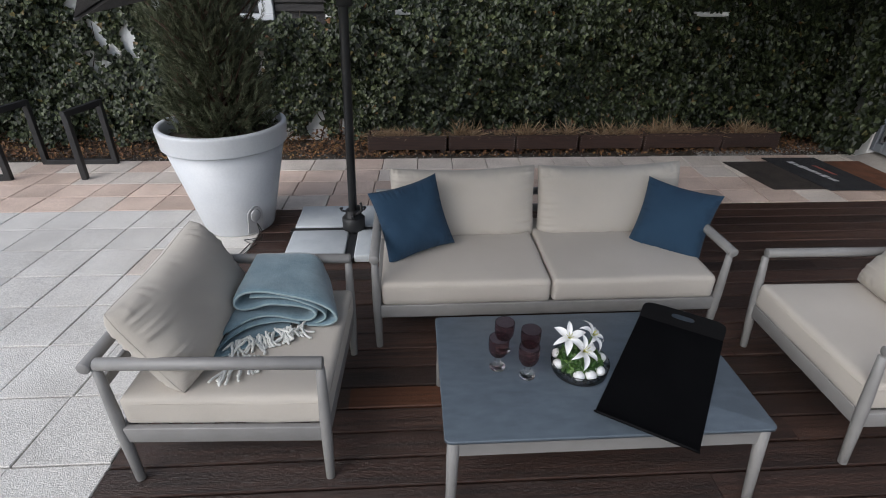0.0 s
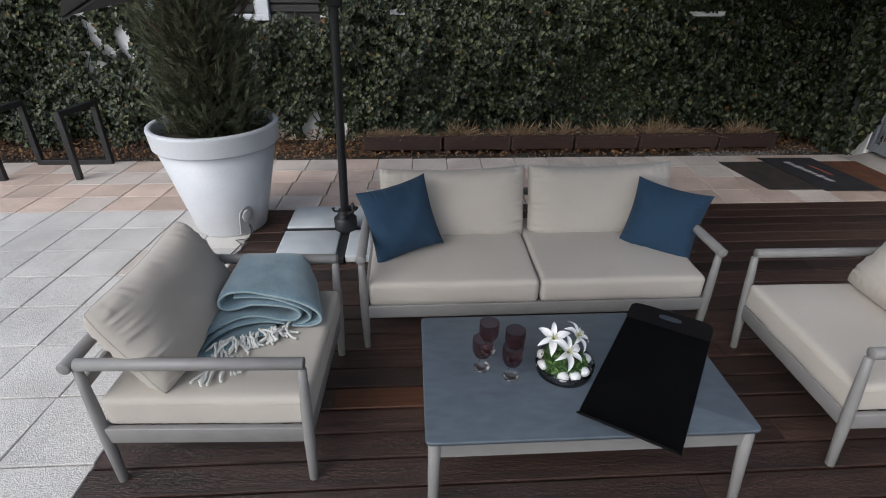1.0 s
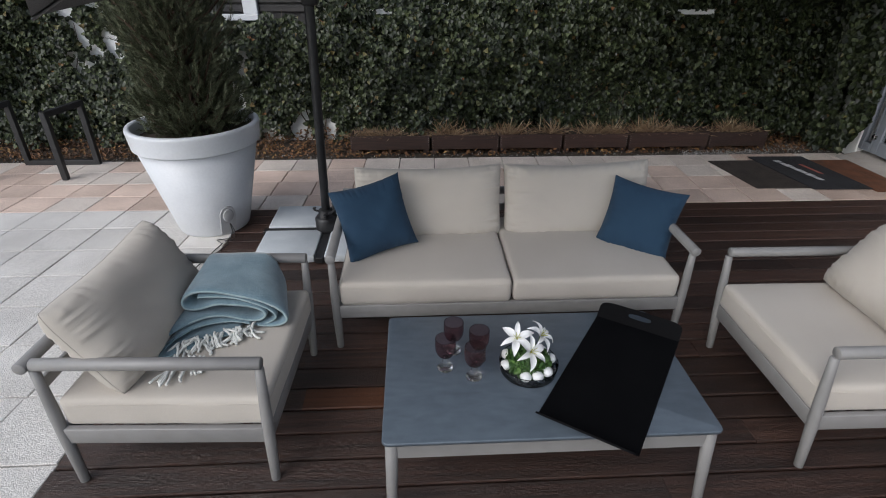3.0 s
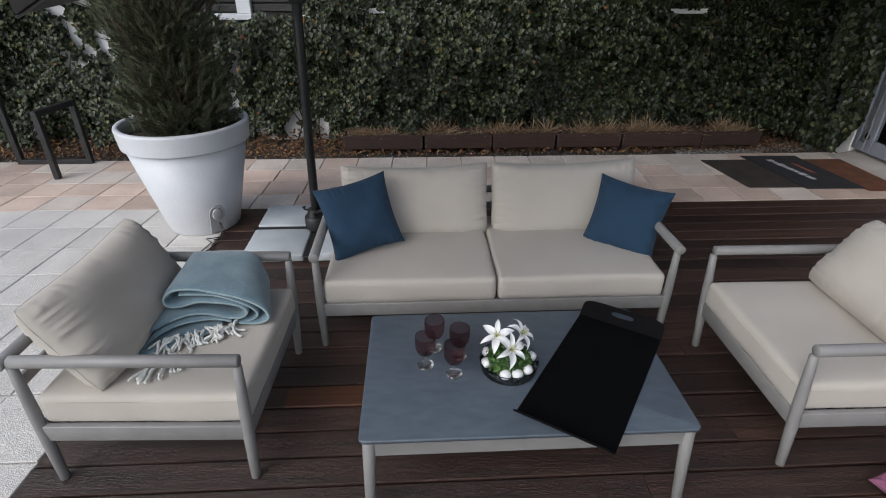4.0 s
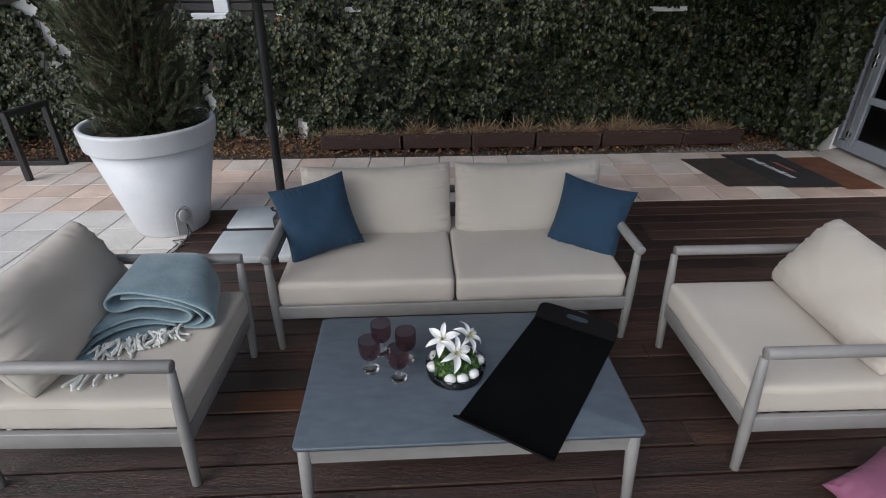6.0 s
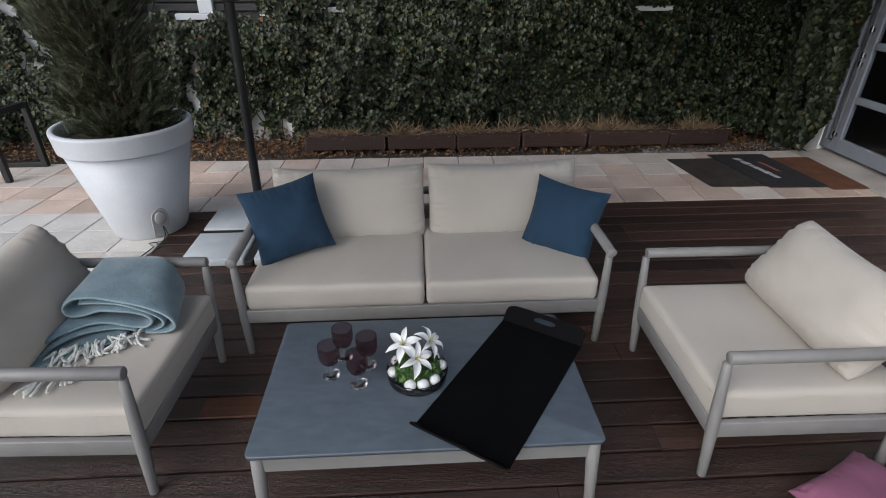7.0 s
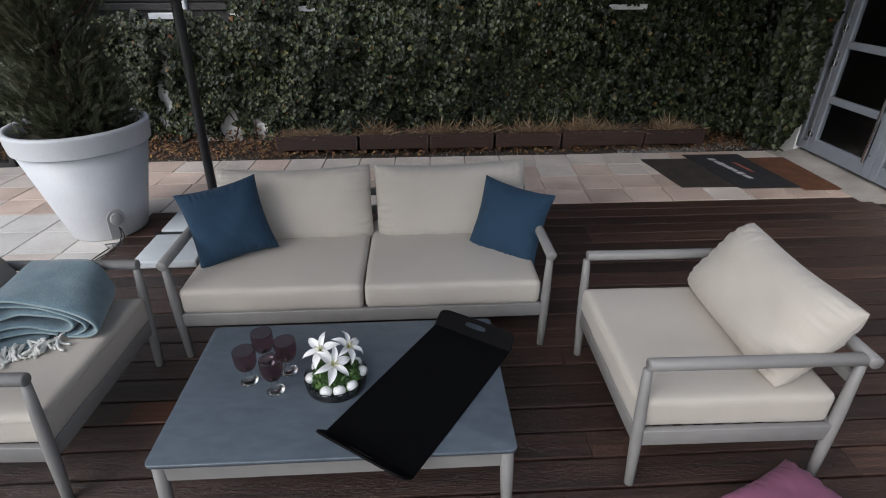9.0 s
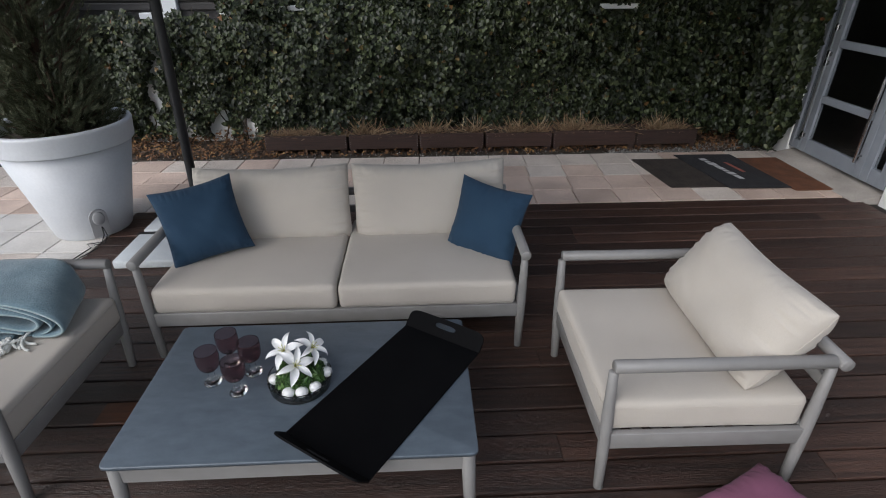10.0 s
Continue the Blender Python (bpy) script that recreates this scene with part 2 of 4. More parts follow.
def tube(bm, points, radii, sides=16, cap=0.25):
    """A round bar through the points, its ends softened by a small chamfer."""
    pts = [Vector(p) for p in points]
    if not hasattr(radii, "__len__"):
        radii = [radii] * len(pts)
    radii = list(radii)
    if cap:
        a = (pts[1] - pts[0]).normalized() * radii[0] * cap
        b = (pts[-2] - pts[-1]).normalized() * radii[-1] * cap
        pts = [pts[0], pts[0] + a] + pts[1:-1] + [pts[-1] + b, pts[-1]]
        radii = [radii[0] * (1 - cap), radii[0]] + radii[1:-1] + [radii[-1], radii[-1] * (1 - cap)]
    rings = []
    side = None
    for i, p in enumerate(pts):
        d = (pts[min(i + 1, len(pts) - 1)] - pts[max(i - 1, 0)]).normalized()
        if side is None:
            side = d.orthogonal().normalized()
        side = (side - d * side.dot(d)).normalized()
        up = d.cross(side)
        rings.append([bm.verts.new(p + (side * math.cos(a) + up * math.sin(a)) * radii[i]) for a in (2 * math.pi * k / sides for k in range(sides))])
    for r, s in zip(rings, rings[1:]):
        for k in range(sides):
            bm.faces.new((r[k], r[(k + 1) % sides], s[(k + 1) % sides], s[k]))
    bm.faces.new(rings[0][::-1])
    bm.faces.new(rings[-1])
    return bm


def lathe(profile, sides=48, centre=(0, 0)):
    """A turned body from (radius, height) pairs."""
    bm = bmesh.new()
    rings = []
    for r, z in profile:
        if r < 1e-5:
            rings.append([bm.verts.new((centre[0], centre[1], z))])
        else:
            rings.append([bm.verts.new((centre[0] + r * math.cos(a), centre[1] + r * math.sin(a), z)) for a in (2 * math.pi * k / sides for k in range(sides))])
    for r, s in zip(rings, rings[1:]):
        for k in range(sides):
            q = [r[k % len(r)], r[(k + 1) % len(r)], s[(k + 1) % len(s)], s[k % len(s)]]
            q = list(dict.fromkeys(q))
            if len(q) > 2:
                bm.faces.new(q)
    bmesh.ops.recalc_face_normals(bm, faces=bm.faces)
    return bm


def roundbox(size, r, n=10, bulge=0.0, wobble=0.0, seed=0.0):
    """A stuffed box: rounded edges, a top that swells, and soft dents."""
    bm = bmesh.new()
    h = [s / 2 for s in size]
    for axis in range(3):
        for sign in (-1, 1):
            a, b = (axis + 1) % 3, (axis + 2) % 3
            na, nb = max(4, int(n * size[a] / max(size))), max(4, int(n * size[b] / max(size)))
            grid = []
            for i in range(na + 1):
                row = []
                for j in range(nb + 1):
                    p = Vector((0, 0, 0))
                    p[axis] = sign * h[axis]
                    p[a] = -math.cos(math.pi * i / na) * h[a] if na < 6 else (2 * i / na - 1) * h[a]
                    p[b] = -math.cos(math.pi * j / nb) * h[b] if nb < 6 else (2 * j / nb - 1) * h[b]
                    row.append(bm.verts.new(p))
                grid.append(row)
            for i in range(na):
                for j in range(nb):
                    f = (grid[i][j], grid[i + 1][j], grid[i + 1][j + 1], grid[i][j + 1])
                    bm.faces.new(f if sign > 0 else f[::-1])
    bmesh.ops.remove_doubles(bm, verts=bm.verts, dist=1e-5)
    for v in bm.verts:
        inner = Vector([max(-h[i] + r, min(h[i] - r, v.co[i])) for i in range(3)])
        d = v.co - inner
        if d.length > 1e-6:
            v.co = inner + d.normalized() * min(r, d.length) if d.length > r else v.co
        u, w = v.co.x / h[0], v.co.y / h[1]
        v.co.z += bulge * (1 - u * u) * (1 - w * w) * (1 if v.co.z > 0 else -0.2)
        v.co.x += bulge * 0.35 * (1 - w * w) * (1 - (v.co.z / h[2]) ** 2) * (1 if u > 0 else -1) * (abs(u) ** 6)
        v.co.y += bulge * 0.35 * (1 - u * u) * (1 - (v.co.z / h[2]) ** 2) * (1 if w > 0 else -1) * (abs(w) ** 6)
        if wobble:
            q = v.co * 5 + Vector((seed, seed * 1.7, 0))
            v.co += Vector((noise.noise(q), noise.noise(q + Vector((9, 0, 0))), noise.noise(q + Vector((0, 9, 0))))) * wobble
    return bm


def pillow(w, h, t, n=30, pinch=0.06, power=0.55, crease=0.006, seed=0.0, sag=0.0, ease=0.0, full=4):
    """A knife-edged cushion in the xz plane: swollen middle, sides drawn in, corners pointed, creases running off the seam."""
    bm = bmesh.new()
    sheets = []
    for sign in (1, -1):
        grid = []
        for i in range(n + 1):
            row = []
            for j in range(n + 1):
                u, v = -math.cos(math.pi * i / n), -math.cos(math.pi * j / n)
                u, v = 0.5 * u + 0.5 * (2 * i / n - 1), 0.5 * v + 0.5 * (2 * j / n - 1)
                x = w / 2 * u * (1 - pinch * (1 - v * v) - ease * v ** 4)
                z = h / 2 * v * (1 - pinch * (1 - u * u) - ease * 1.5 * u ** 4)
                k = max(0.0, (1 - u ** full)) * max(0.0, (1 - v ** full))
                y = sign * t / 2 * k ** power
                edge = max(abs(u), abs(v)) ** 5
                gather = noise.noise(Vector((u * 1.5 + seed, v * 11, sign * 3))) * abs(u) ** 8 * (1 - u ** 12) * 2.6 + noise.noise(Vector((u * 17, v * 1.5 + seed, sign * 3 + 7))) * abs(v) ** 8 * (1 - v ** 12) * 2.6
                fold = noise.noise(Vector((u * 4 + v * 3 + seed, (u - v) * 1.2, sign)))
                y += crease * (1.5 * gather + 0.25 * fold) * min(1.0, k * 6) * sign
                y += crease * 0.8 * noise.noise(Vector((u * 1.6 + seed, v * 1.6, sign))) * min(1.0, k * 2)
                z -= sag * (1 - u * u) * max(0, v)
                row.append(bm.verts.new((x, y, z)))
            grid.append(row)
        for i in range(n):
            for j in range(n):
                f = (grid[i][j], grid[i + 1][j], grid[i + 1][j + 1], grid[i][j + 1])
                bm.faces.new(f if sign < 0 else f[::-1])
        sheets.append(grid)
    bmesh.ops.remove_doubles(bm, verts=bm.verts, dist=1e-4)
    return bm


def rounded_slab(x0, y0, x1, y1, z0, z1, r, soft=0.004):
    """A flat slab with rounded corners and a softened upper edge."""
    bm = bmesh.new()
    rings = []
    for z, q in ((z0, 0.0), (z1 - soft, 0.0), (z1 - soft * 0.3, soft * 0.3), (z1, soft)):
        ring = []
        for cx, cy, s in ((x1 - r, y1 - r, 0), (x0 + r, y1 - r, 90), (x0 + r, y0 + r, 180), (x1 - r, y0 + r, 270)):
            for k in range(7):
                a = radians(s + 15 * k)
                ring.append(bm.verts.new((cx + (r - q) * math.cos(a), cy + (r - q) * math.sin(a), z)))
        rings.append(ring)
    for a, b in zip(rings, rings[1:]):
        for k in range(28):
            bm.faces.new((a[k], a[(k + 1) % 28], b[(k + 1) % 28], b[k]))
    bm.faces.new(rings[-1])
    bm.faces.new(rings[0][::-1])
    return bm


def ring_plate(outer, inner, thick):
    """A plate with a hole: two closed rows of equally many points in the xz plane, given thickness along y."""
    bm = bmesh.new()
    n = len(outer)
    rows = [[bm.verts.new((x, y, z)) for x, z in row] for row in (outer, inner) for y in (-thick / 2, thick / 2)]
    of, ob_, inf, inb = rows
    for k in range(n):
        j = (k + 1) % n
        bm.faces.new((of[k], of[j], inf[j], inf[k]))
        bm.faces.new((ob_[j], ob_[k], inb[k], inb[j]))
        bm.faces.new((of[j], of[k], ob_[k], ob_[j]))
        bm.faces.new((inf[k], inf[j], inb[j], inb[k]))
    bmesh.ops.recalc_face_normals(bm, faces=bm.faces)
    return bm


def superellipse(a, b, n, e=4.0, cx=0.0, cz=0.0):
    pts = []
    for k in range(n):
        t = 2 * math.pi * (k + 0.5) / n
        c, s = math.cos(t), math.sin(t)
        pts.append((cx + a * math.copysign(abs(c) ** (2 / e), c), cz + b * math.copysign(abs(s) ** (2 / e), s)))
    return pts


def leaf_cloud(name, centres, normals, tips, sizes, mat, parent=None, shape="ivy", fold=0.18):
    """Many leaves in one mesh. Each has a midrib fold and a lobed or a plain outline."""
    centres, normals, tips, sizes = (np.asarray(a, dtype=float) for a in (centres, normals, tips, sizes))
    normals /= np.linalg.norm(normals, axis=1, keepdims=True)
    tips = tips - normals * np.sum(tips * normals, axis=1, keepdims=True)
    tips /= np.linalg.norm(tips, axis=1, keepdims=True) + 1e-9
    sides = np.cross(normals, tips)
    if shape == "ivy":
        outline = [(0, -0.36, 0), (0.50, -0.30, 1), (0.42, 0.08, 1), (0.0, 0.52, 0), (-0.42, 0.08, 1), (-0.50, -0.30, 1)]
        faces = [(0, 1, 2, 3), (0, 3, 4, 5)]
    elif shape == "plain":
        outline = [(0, -0.5, 0), (0.28, 0.0, 1), (0, 0.55, 0), (-0.28, 0.0, 1)]
        faces = [(0, 1, 2), (0, 2, 3)]
    else:
        wide = 0.045 if shape == "needle" else 0.022
        outline = [(wide, -0.5, 0), (wide * 1.1, 0.1, 0), (0, 0.5, 0), (-wide, -0.3, 0)]
        faces = [(0, 1, 2, 3)]
    m = len(outline)
    verts = np.empty((len(centres), m, 3))
    for i, (a, b, c) in enumerate(outline):
        verts[:, i] = centres + sizes[:, None] * (a * sides + b * tips + (fold * c * abs(a) * 1.6 - 0.10 * b * b) * normals)
    fs = []
    base = np.arange(len(centres)) * m
    lists = [[(base + k).tolist() for k in f] for f in faces]
    for cols in lists:
        fs.extend(zip(*cols))
    return raw(name, verts.reshape(-1, 3).tolist(), fs, mat, parent)


rng = np.random.default_rng(7)

# ---- ground, paving, deck ----
bm = bmesh.new()
bmesh.ops.create_grid(bm, x_segments=2, y_segments=2, size=1500)
ground = link("ground", bm, M_EARTH, smooth=False)
ground.location.z = -0.09
tagged(ground, "plain grey ground reaching the horizon", "ground", kind="structure")

pavement = link("pavement", boxed((-9, -4, -0.085), (5.2, 5.72, -0.03)), M_JOINT, smooth=False)
tagged(pavement, "terrace paving of square washed concrete tiles, grey with peach rows", "pavement", kind="structure")
planting_bed = link("planting_bed", boxed((-9, 5.72, -0.085), (5.2, 6.45, -0.012)), M_SOIL, smooth=False)
tagged(planting_bed, "narrow bed of dark soil along the ivy wall", "soil bed", kind="structure")


def deck_edge(y):
    return -1.305 + 0.048 * (y - 1.7)


def lean(x, y):
    return x + 0.092 * (y - 3.0)


deck = link("deck", boxed((-1.15, -4, -0.0298), (5.2, 4.36, -0.027)), M_UNDER, smooth=False)
tagged(deck, "terrace deck of dark weathered hardwood boards", "deck", kind="structure")

# ---- rear wall, buildings ----
bm = boxed((-2.7, 6.45, -0.08), (-0.88, 6.65, 1.23), 0.01)
box(bm, (-9, 6.452, -0.08), (-2.702, 6.65, 1.80), 0.01)
box(bm, (-0.878, 6.452, -0.08), (5.45, 6.65, 1.50), 0.01)
wall_back = link("wall_back", bm, M_PLASTER, smooth=False)
tagged(wall_back, "white plastered wall almost hidden under ivy", "wall", kind="structure")
coping = link("wall_coping", box(boxed((-0.30, 6.33, 1.40), (0.05, 6.449, 1.452), 0.006, 1), (2.95, 6.33, 1.40), (3.62, 6.449, 1.452), 0.006, 1), M_PLASTER, smooth=False)
tagged(coping, "white plastered ledge along the ivy wall, nearly overgrown", "ledge", kind="structure")
wall_right = link("wall_right", boxed((5.2, 5.585, -0.08), (5.45, 6.45, 3.4), 0.01), M_PLASTER, smooth=False)
tagged(wall_right, "white plastered wall beside the glazed doors", "wall", kind="structure")
# closes the terrace out of view; its grey is set to bounce light on the deck
wall_front = link("wall_front", boxed((5.20, -9.0, -0.08), (5.45, 4.10, 3.4), 0.012), M_RENDER, smooth=False)
tagged(wall_front, "unseen house wall along the terrace, grey to bounce light onto the deck", "wall", kind="structure")
wall_pier = link("wall_pier", boxed((5.21, 4.10, -0.08), (5.45, 4.26, 2.25), 0.012), M_PLASTER, smooth=False)
tagged(wall_pier, "white plastered pier beside the glazed doors", "wall", kind="structure")
# out of view too, kept dark so that it reflects little light
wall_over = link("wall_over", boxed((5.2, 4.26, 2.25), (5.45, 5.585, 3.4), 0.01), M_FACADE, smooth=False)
tagged(wall_over, "unseen wall above the glazed doors, dark to bounce little light", "wall", kind="structure")
# room box behind the panes; its gloom is put into a near-black wall colour
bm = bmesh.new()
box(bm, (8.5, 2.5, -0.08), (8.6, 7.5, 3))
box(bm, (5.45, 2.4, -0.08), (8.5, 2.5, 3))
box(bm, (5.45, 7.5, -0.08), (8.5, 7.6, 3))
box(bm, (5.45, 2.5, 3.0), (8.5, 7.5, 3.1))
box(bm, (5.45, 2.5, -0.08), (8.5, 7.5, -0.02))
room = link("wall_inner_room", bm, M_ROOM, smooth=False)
tagged(room, "plain room behind the glazed doors, its dimness painted as near-black walls", "room", kind="structure")

# unseen slab, added to cut the light over the right rear corner
shade_slab = link("ceiling", boxed((2.0, 3.85, 2.36), (5.2, 7.05, 2.52), 0.01), M_FACADE, smooth=False)
tagged(shade_slab, "unseen dark overhang added above the doors to shade the right rear", "overhang", kind="structure")

# a timber-clad house behind the wall
house = thing("house", pose(0, 7.2, 0), "house with dark timber slats and a white window frame behind", "house")
part("wall", boxed((-9, 0.06, -0.08), (5.6, 0.3, 3.2)), M_SLAT, house, smooth=False)
for k in range(13):
    z = 1.15 + 0.1 * k
    if z > 1.3:
        part("slat", boxed((-2.9, 0.02, z), (-1.78, 0.05, z + 0.082), 0.008, 1), M_SLAT, house, smooth=False)
        part("slat", boxed((-1.59, 0.02, z), (-0.4, 0.05, z + 0.082), 0.008, 1), M_SLAT, house, smooth=False)
window = part("window_frame", boxed((-1.77, -0.03, 1.33), (-1.60, 0.06, 2.6), 0.008, 1), M_FRAMEW, house, "white window frame", smooth=False)
part("window_sill", boxed((-2.05, -0.05, 1.26), (-1.60, 0.06, 1.328), 0.006, 1), M_FRAMEW, house, "white window sill", smooth=False)

# ---- glazed doors in the right-hand house wall ----
def door_leaf(y0, y1, name, label, handle):
    d = thing(name, pose(5.24, 0, 0), label, "door")
    w = 0.085
    z0, z1 = 0.10, 2.24
    d["kind"] = "structure"
    part("stile", boxed((-0.03, y0, z0), (0.03, y0 + w, z1), 0.004, 1), M_ALU, d, smooth=False)
    part("stile", boxed((-0.03, y1 - w, z0), (0.03, y1, z1), 0.004, 1), M_ALU, d, smooth=False)
    rails = [(z0, 0.235), (0.61, 0.675), (1.125, 1.19), (1.66, 1.725), (z1 - 0.1, z1)]
    for a, b in rails:
        part("rail", boxed((-0.028, y0 + w, a), (0.028, y1 - w, b), 0.004, 1), M_ALU, d, smooth=False)
    for (a, b), (c, e) in zip(rails, rails[1:]):
        pane = part("pane", boxed((-0.006, y0 + w, b), (0.006, y1 - w, c)), M_PANE, d, "dark clear glass pane", smooth=False)
        pane.visible_shadow = False
    if handle:
        bm = bmesh.new()
        tube(bm, [(-0.085, y0 + 0.055, 0.24), (-0.085, y0 + 0.055, 1.75)], 0.014, 12)
        bar = part("pull_handle", bm, M_CHROME, d, "long steel pull handle")
        for z in (0.3, 1.0, 1.7):
            bm = bmesh.new()
            tube(bm, [(-0.03, y0 + 0.055, z), (-0.085, y0 + 0.055, z)], 0.009, 10)
            part("bracket", bm, M_CHROME, bar)
        for z in (0.27, 0.98, 1.06, 1.3):
            bm = bmesh.new()
            tube(bm, [(-0.045, y1 - 0.01, z - 0.035), (-0.045, y1 - 0.01, z + 0.035)], 0.014, 10)
            box(bm, (-0.045, y1 - 0.04, z - 0.02), (-0.028, y1 + 0.02, z + 0.02))
            part("hinge", bm, M_CHROME, d, smooth=False)
    return d


door_leaf(4.555, 5.415, "door_1", "grey-blue aluminium door with four glass panes and a steel pull handle", True)
door_leaf(4.27, 4.55, "door_2", "narrow grey-blue aluminium side door with glass panes", False)
sidelight = thing("window_1", pose(5.24, 0, 0), "narrow fixed sidelight in a grey-blue aluminium frame", "window")
sidelight["kind"] = "structure"
part("window_frame", boxed((-0.03, 5.418, 0.10), (0.03, 5.436, 2.24), 0.004, 1), M_ALU, sidelight, smooth=False)
part("window_frame", boxed((-0.03, 5.530, 0.10), (0.03, 5.583, 2.24), 0.004, 1), M_ALU, sidelight, smooth=False)
part("window_sill", boxed((-0.03, 5.436, 0.10), (0.03, 5.530, 0.19), 0.004, 1), M_ALU, sidelight, smooth=False)
p = part("pane", boxed((-0.006, 5.436, 0.19), (0.006, 5.530, 2.24)), M_PANE, sidelight, smooth=False)
p.visible_shadow = False
bm = boxed((4.98, 4.27, -0.028), (5.45, 5.583, 0.098))
for v in bm.verts:
    if v.co.x < 5.1 and v.co.z > 0:
        v.co.z = 0.004
threshold = link("trim", bm, M_SILL, smooth=False)
tagged(threshold, "pale sloping concrete threshold under the glazed doors", "threshold", kind="structure")

# ---- ivy ----
GAPS = [(-3.305, 1.19, 0.025, 0.10), (-3.025, 1.15, 0.045, 0.10), (-2.97, 1.0, 0.035, 0.05), (-3.43, 1.48, 0.10, 0.09), (-3.12, 1.52, 0.08, 0.05), (-3.43, 1.0, 0.02, 0.012), (-3.425, 0.88, 0.022, 0.025), (-3.30, 0.90, 0.025, 0.02), (-3.19, 1.02, 0.025, 0.02), (-3.36, 1.28, 0.01, 0.02),
        (-1.60, 1.0, 0.012, 0.03), (-1.65, 0.81, 0.022, 0.07), (-1.755, 0.50, 0.024, 0.16), (-1.82, 0.25, 0.02, 0.06), (-1.08, 0.08, 0.10, 0.12), (-1.42, 0.07, 0.07, 0.09), (-1.03, 0.3, 0.04, 0.05), (-0.75, 0.14, 0.05, 0.08),
        (-0.19, 1.445, 0.03, 0.006), (-0.07, 1.42, 0.03, 0.006), (3.085, 1.425, 0.03, 0.008), (3.55, 1.425, 0.012, 0.02)]


def ivy_front(x, z):
    """How far the foliage stands out from the wall at a place."""
    b = 0.16 + 0.09 * np.sin(1.7 * x + 0.6) * np.sin(2.3 * z + 0.4) + 0.06 * np.sin(4.1 * x + 2.0 * z) + 0.05 * np.sin(7.3 * x - 5.0 * z)
    b += 0.10 * np.exp(-((z - 1.15) / 0.28) ** 2) * (x > -1.2)
    b *= 1 - 0.7 * np.exp(-((x + 3.15) / 0.38) ** 2 - ((z - 1.2) / 0.42) ** 2)
    return np.maximum(b, 0.05)


def ivy_layer(count, z0, z1, x0, x1, wall_y, low, high, size, clump=0.0):
    x, z = rng.uniform(x0, x1, count), rng.uniform(z0, z1, count)
    hollow = np.sin(9.1 * x + 3 * np.sin(5.2 * z)) * np.sin(11.3 * z + 2 * np.sin(6.1 * x)) + 0.6 * np.sin(21 * x + 13 * z) * np.sin(19 * z - 8 * x)
    keep = rng.random(count) > clump * (0.5 - hollow)
    for gx, gz, ga, gb in GAPS:
        spare = 0.02 if gz > 1.38 else 0.042
        ga, gb = ga + spare, gb + spare
        wob = 1 + 0.35 * np.sin(17 * x + 11 * z) + 0.25 * np.sin(31 * z - 23 * x)
        keep &= ((x - gx) / ga) ** 2 + ((z - gz) / gb) ** 2 > wob
    # bare foot of the corner wall
    keep &= ~((x > -2.72) & (x < -0.85) & (z > 1.35 + 0.04 * np.sin(9 * x) + 0.03 * np.sin(23 * x)))
    keep &= ~((x > 4.72) & (z < 0.12 * (x - 4.72) / 0.4))
    x, z = x[keep], z[keep]
    n = len(x)
    d = ivy_front(x, z) * rng.uniform(low, high, n)
    c = np.stack([x, wall_y - d, z], 1)
    nor = np.stack([rng.normal(0, 0.45, n), -np.ones(n), rng.normal(0.55, 0.45, n)], 1)
    tip = np.stack([rng.normal(0, 0.6, n), rng.normal(-0.4, 0.25, n), -np.ones(n)], 1)
    return c, nor, tip, rng.uniform(size[0], size[1], n)


def ivy_side(count, low, high, size):
    """The same growth on the house wall beside the doors."""
    y, z = rng.uniform(5.585, 6.45, count), rng.uniform(0.04, 3.0, count)
    keep = z > 1.5 * (5.86 - y)
    keep &= ((y - 5.95) / 0.09) ** 2 + ((z - 0.62) / 0.2) ** 2 > 1 + 0.5 * np.sin(25 * y + 19 * z)
    y, z = y[keep], z[keep]
    n = len(y)
    d = (0.05 + ivy_front(y * 2, z)) * rng.uniform(low, high, n)
    c = np.stack([5.19 - d, y - 0.07 - 0.9 * d, z], 1)
    nor = np.stack([-np.ones(n), rng.normal(-0.3, 0.45, n), rng.normal(0.45, 0.4, n)], 1)
    tip = np.stack([rng.normal(-0.3, 0.2, n), rng.normal(0, 0.55, n), -np.ones(n)], 1)
    return c, nor, tip, rng.uniform(size[0], size[1], n)


layers = [ivy_layer(46000, 0.04, 1.62, -7.5, 5.2, 6.43, 0.75, 1.6, (0.034, 0.062), 0.95), ivy_layer(46000, 0.04, 1.60, -7.5, 5.2, 6.43, 0.10, 0.6, (0.046, 0.074)),
          ivy_layer(20000, 1.46, 2.8, -0.9, 5.2, 6.66, 0.3, 1.5, (0.045, 0.08), 0.3), ivy_layer(16000, 1.5, 2.8, -7.5, -2.75, 6.43, 0.3, 1.5, (0.045, 0.08), 0.3),
          ivy_side(14000, 0.2, 1.3, (0.045, 0.075))]
ivy = leaf_cloud("ivy", *(np.concatenate(a) for a in zip(*layers)), M_IVY)
tagged(ivy, "dense dark green ivy with some yellowed leaves covering the white wall", "ivy", kind="stuff")
bm = bmesh.new()
for k in range(150):
    x = random.uniform(-7, 5.1)
    x = x - 0.9 if -3.55 < x < -2.75 else x
    pts = [Vector((x, 6.42, -0.02))]
    for s in range(7):
        pts.append(pts[-1] + Vector((random.gauss(0, 0.07), random.uniform(-0.02, 0.015), random.uniform(0.1, 0.26))))
        pts[-1].y = min(6.44, max(6.36, pts[-1].y))
    tube(bm, pts, [0.009 * (1 - 0.1 * i) for i in range(len(pts))], 5, 0)
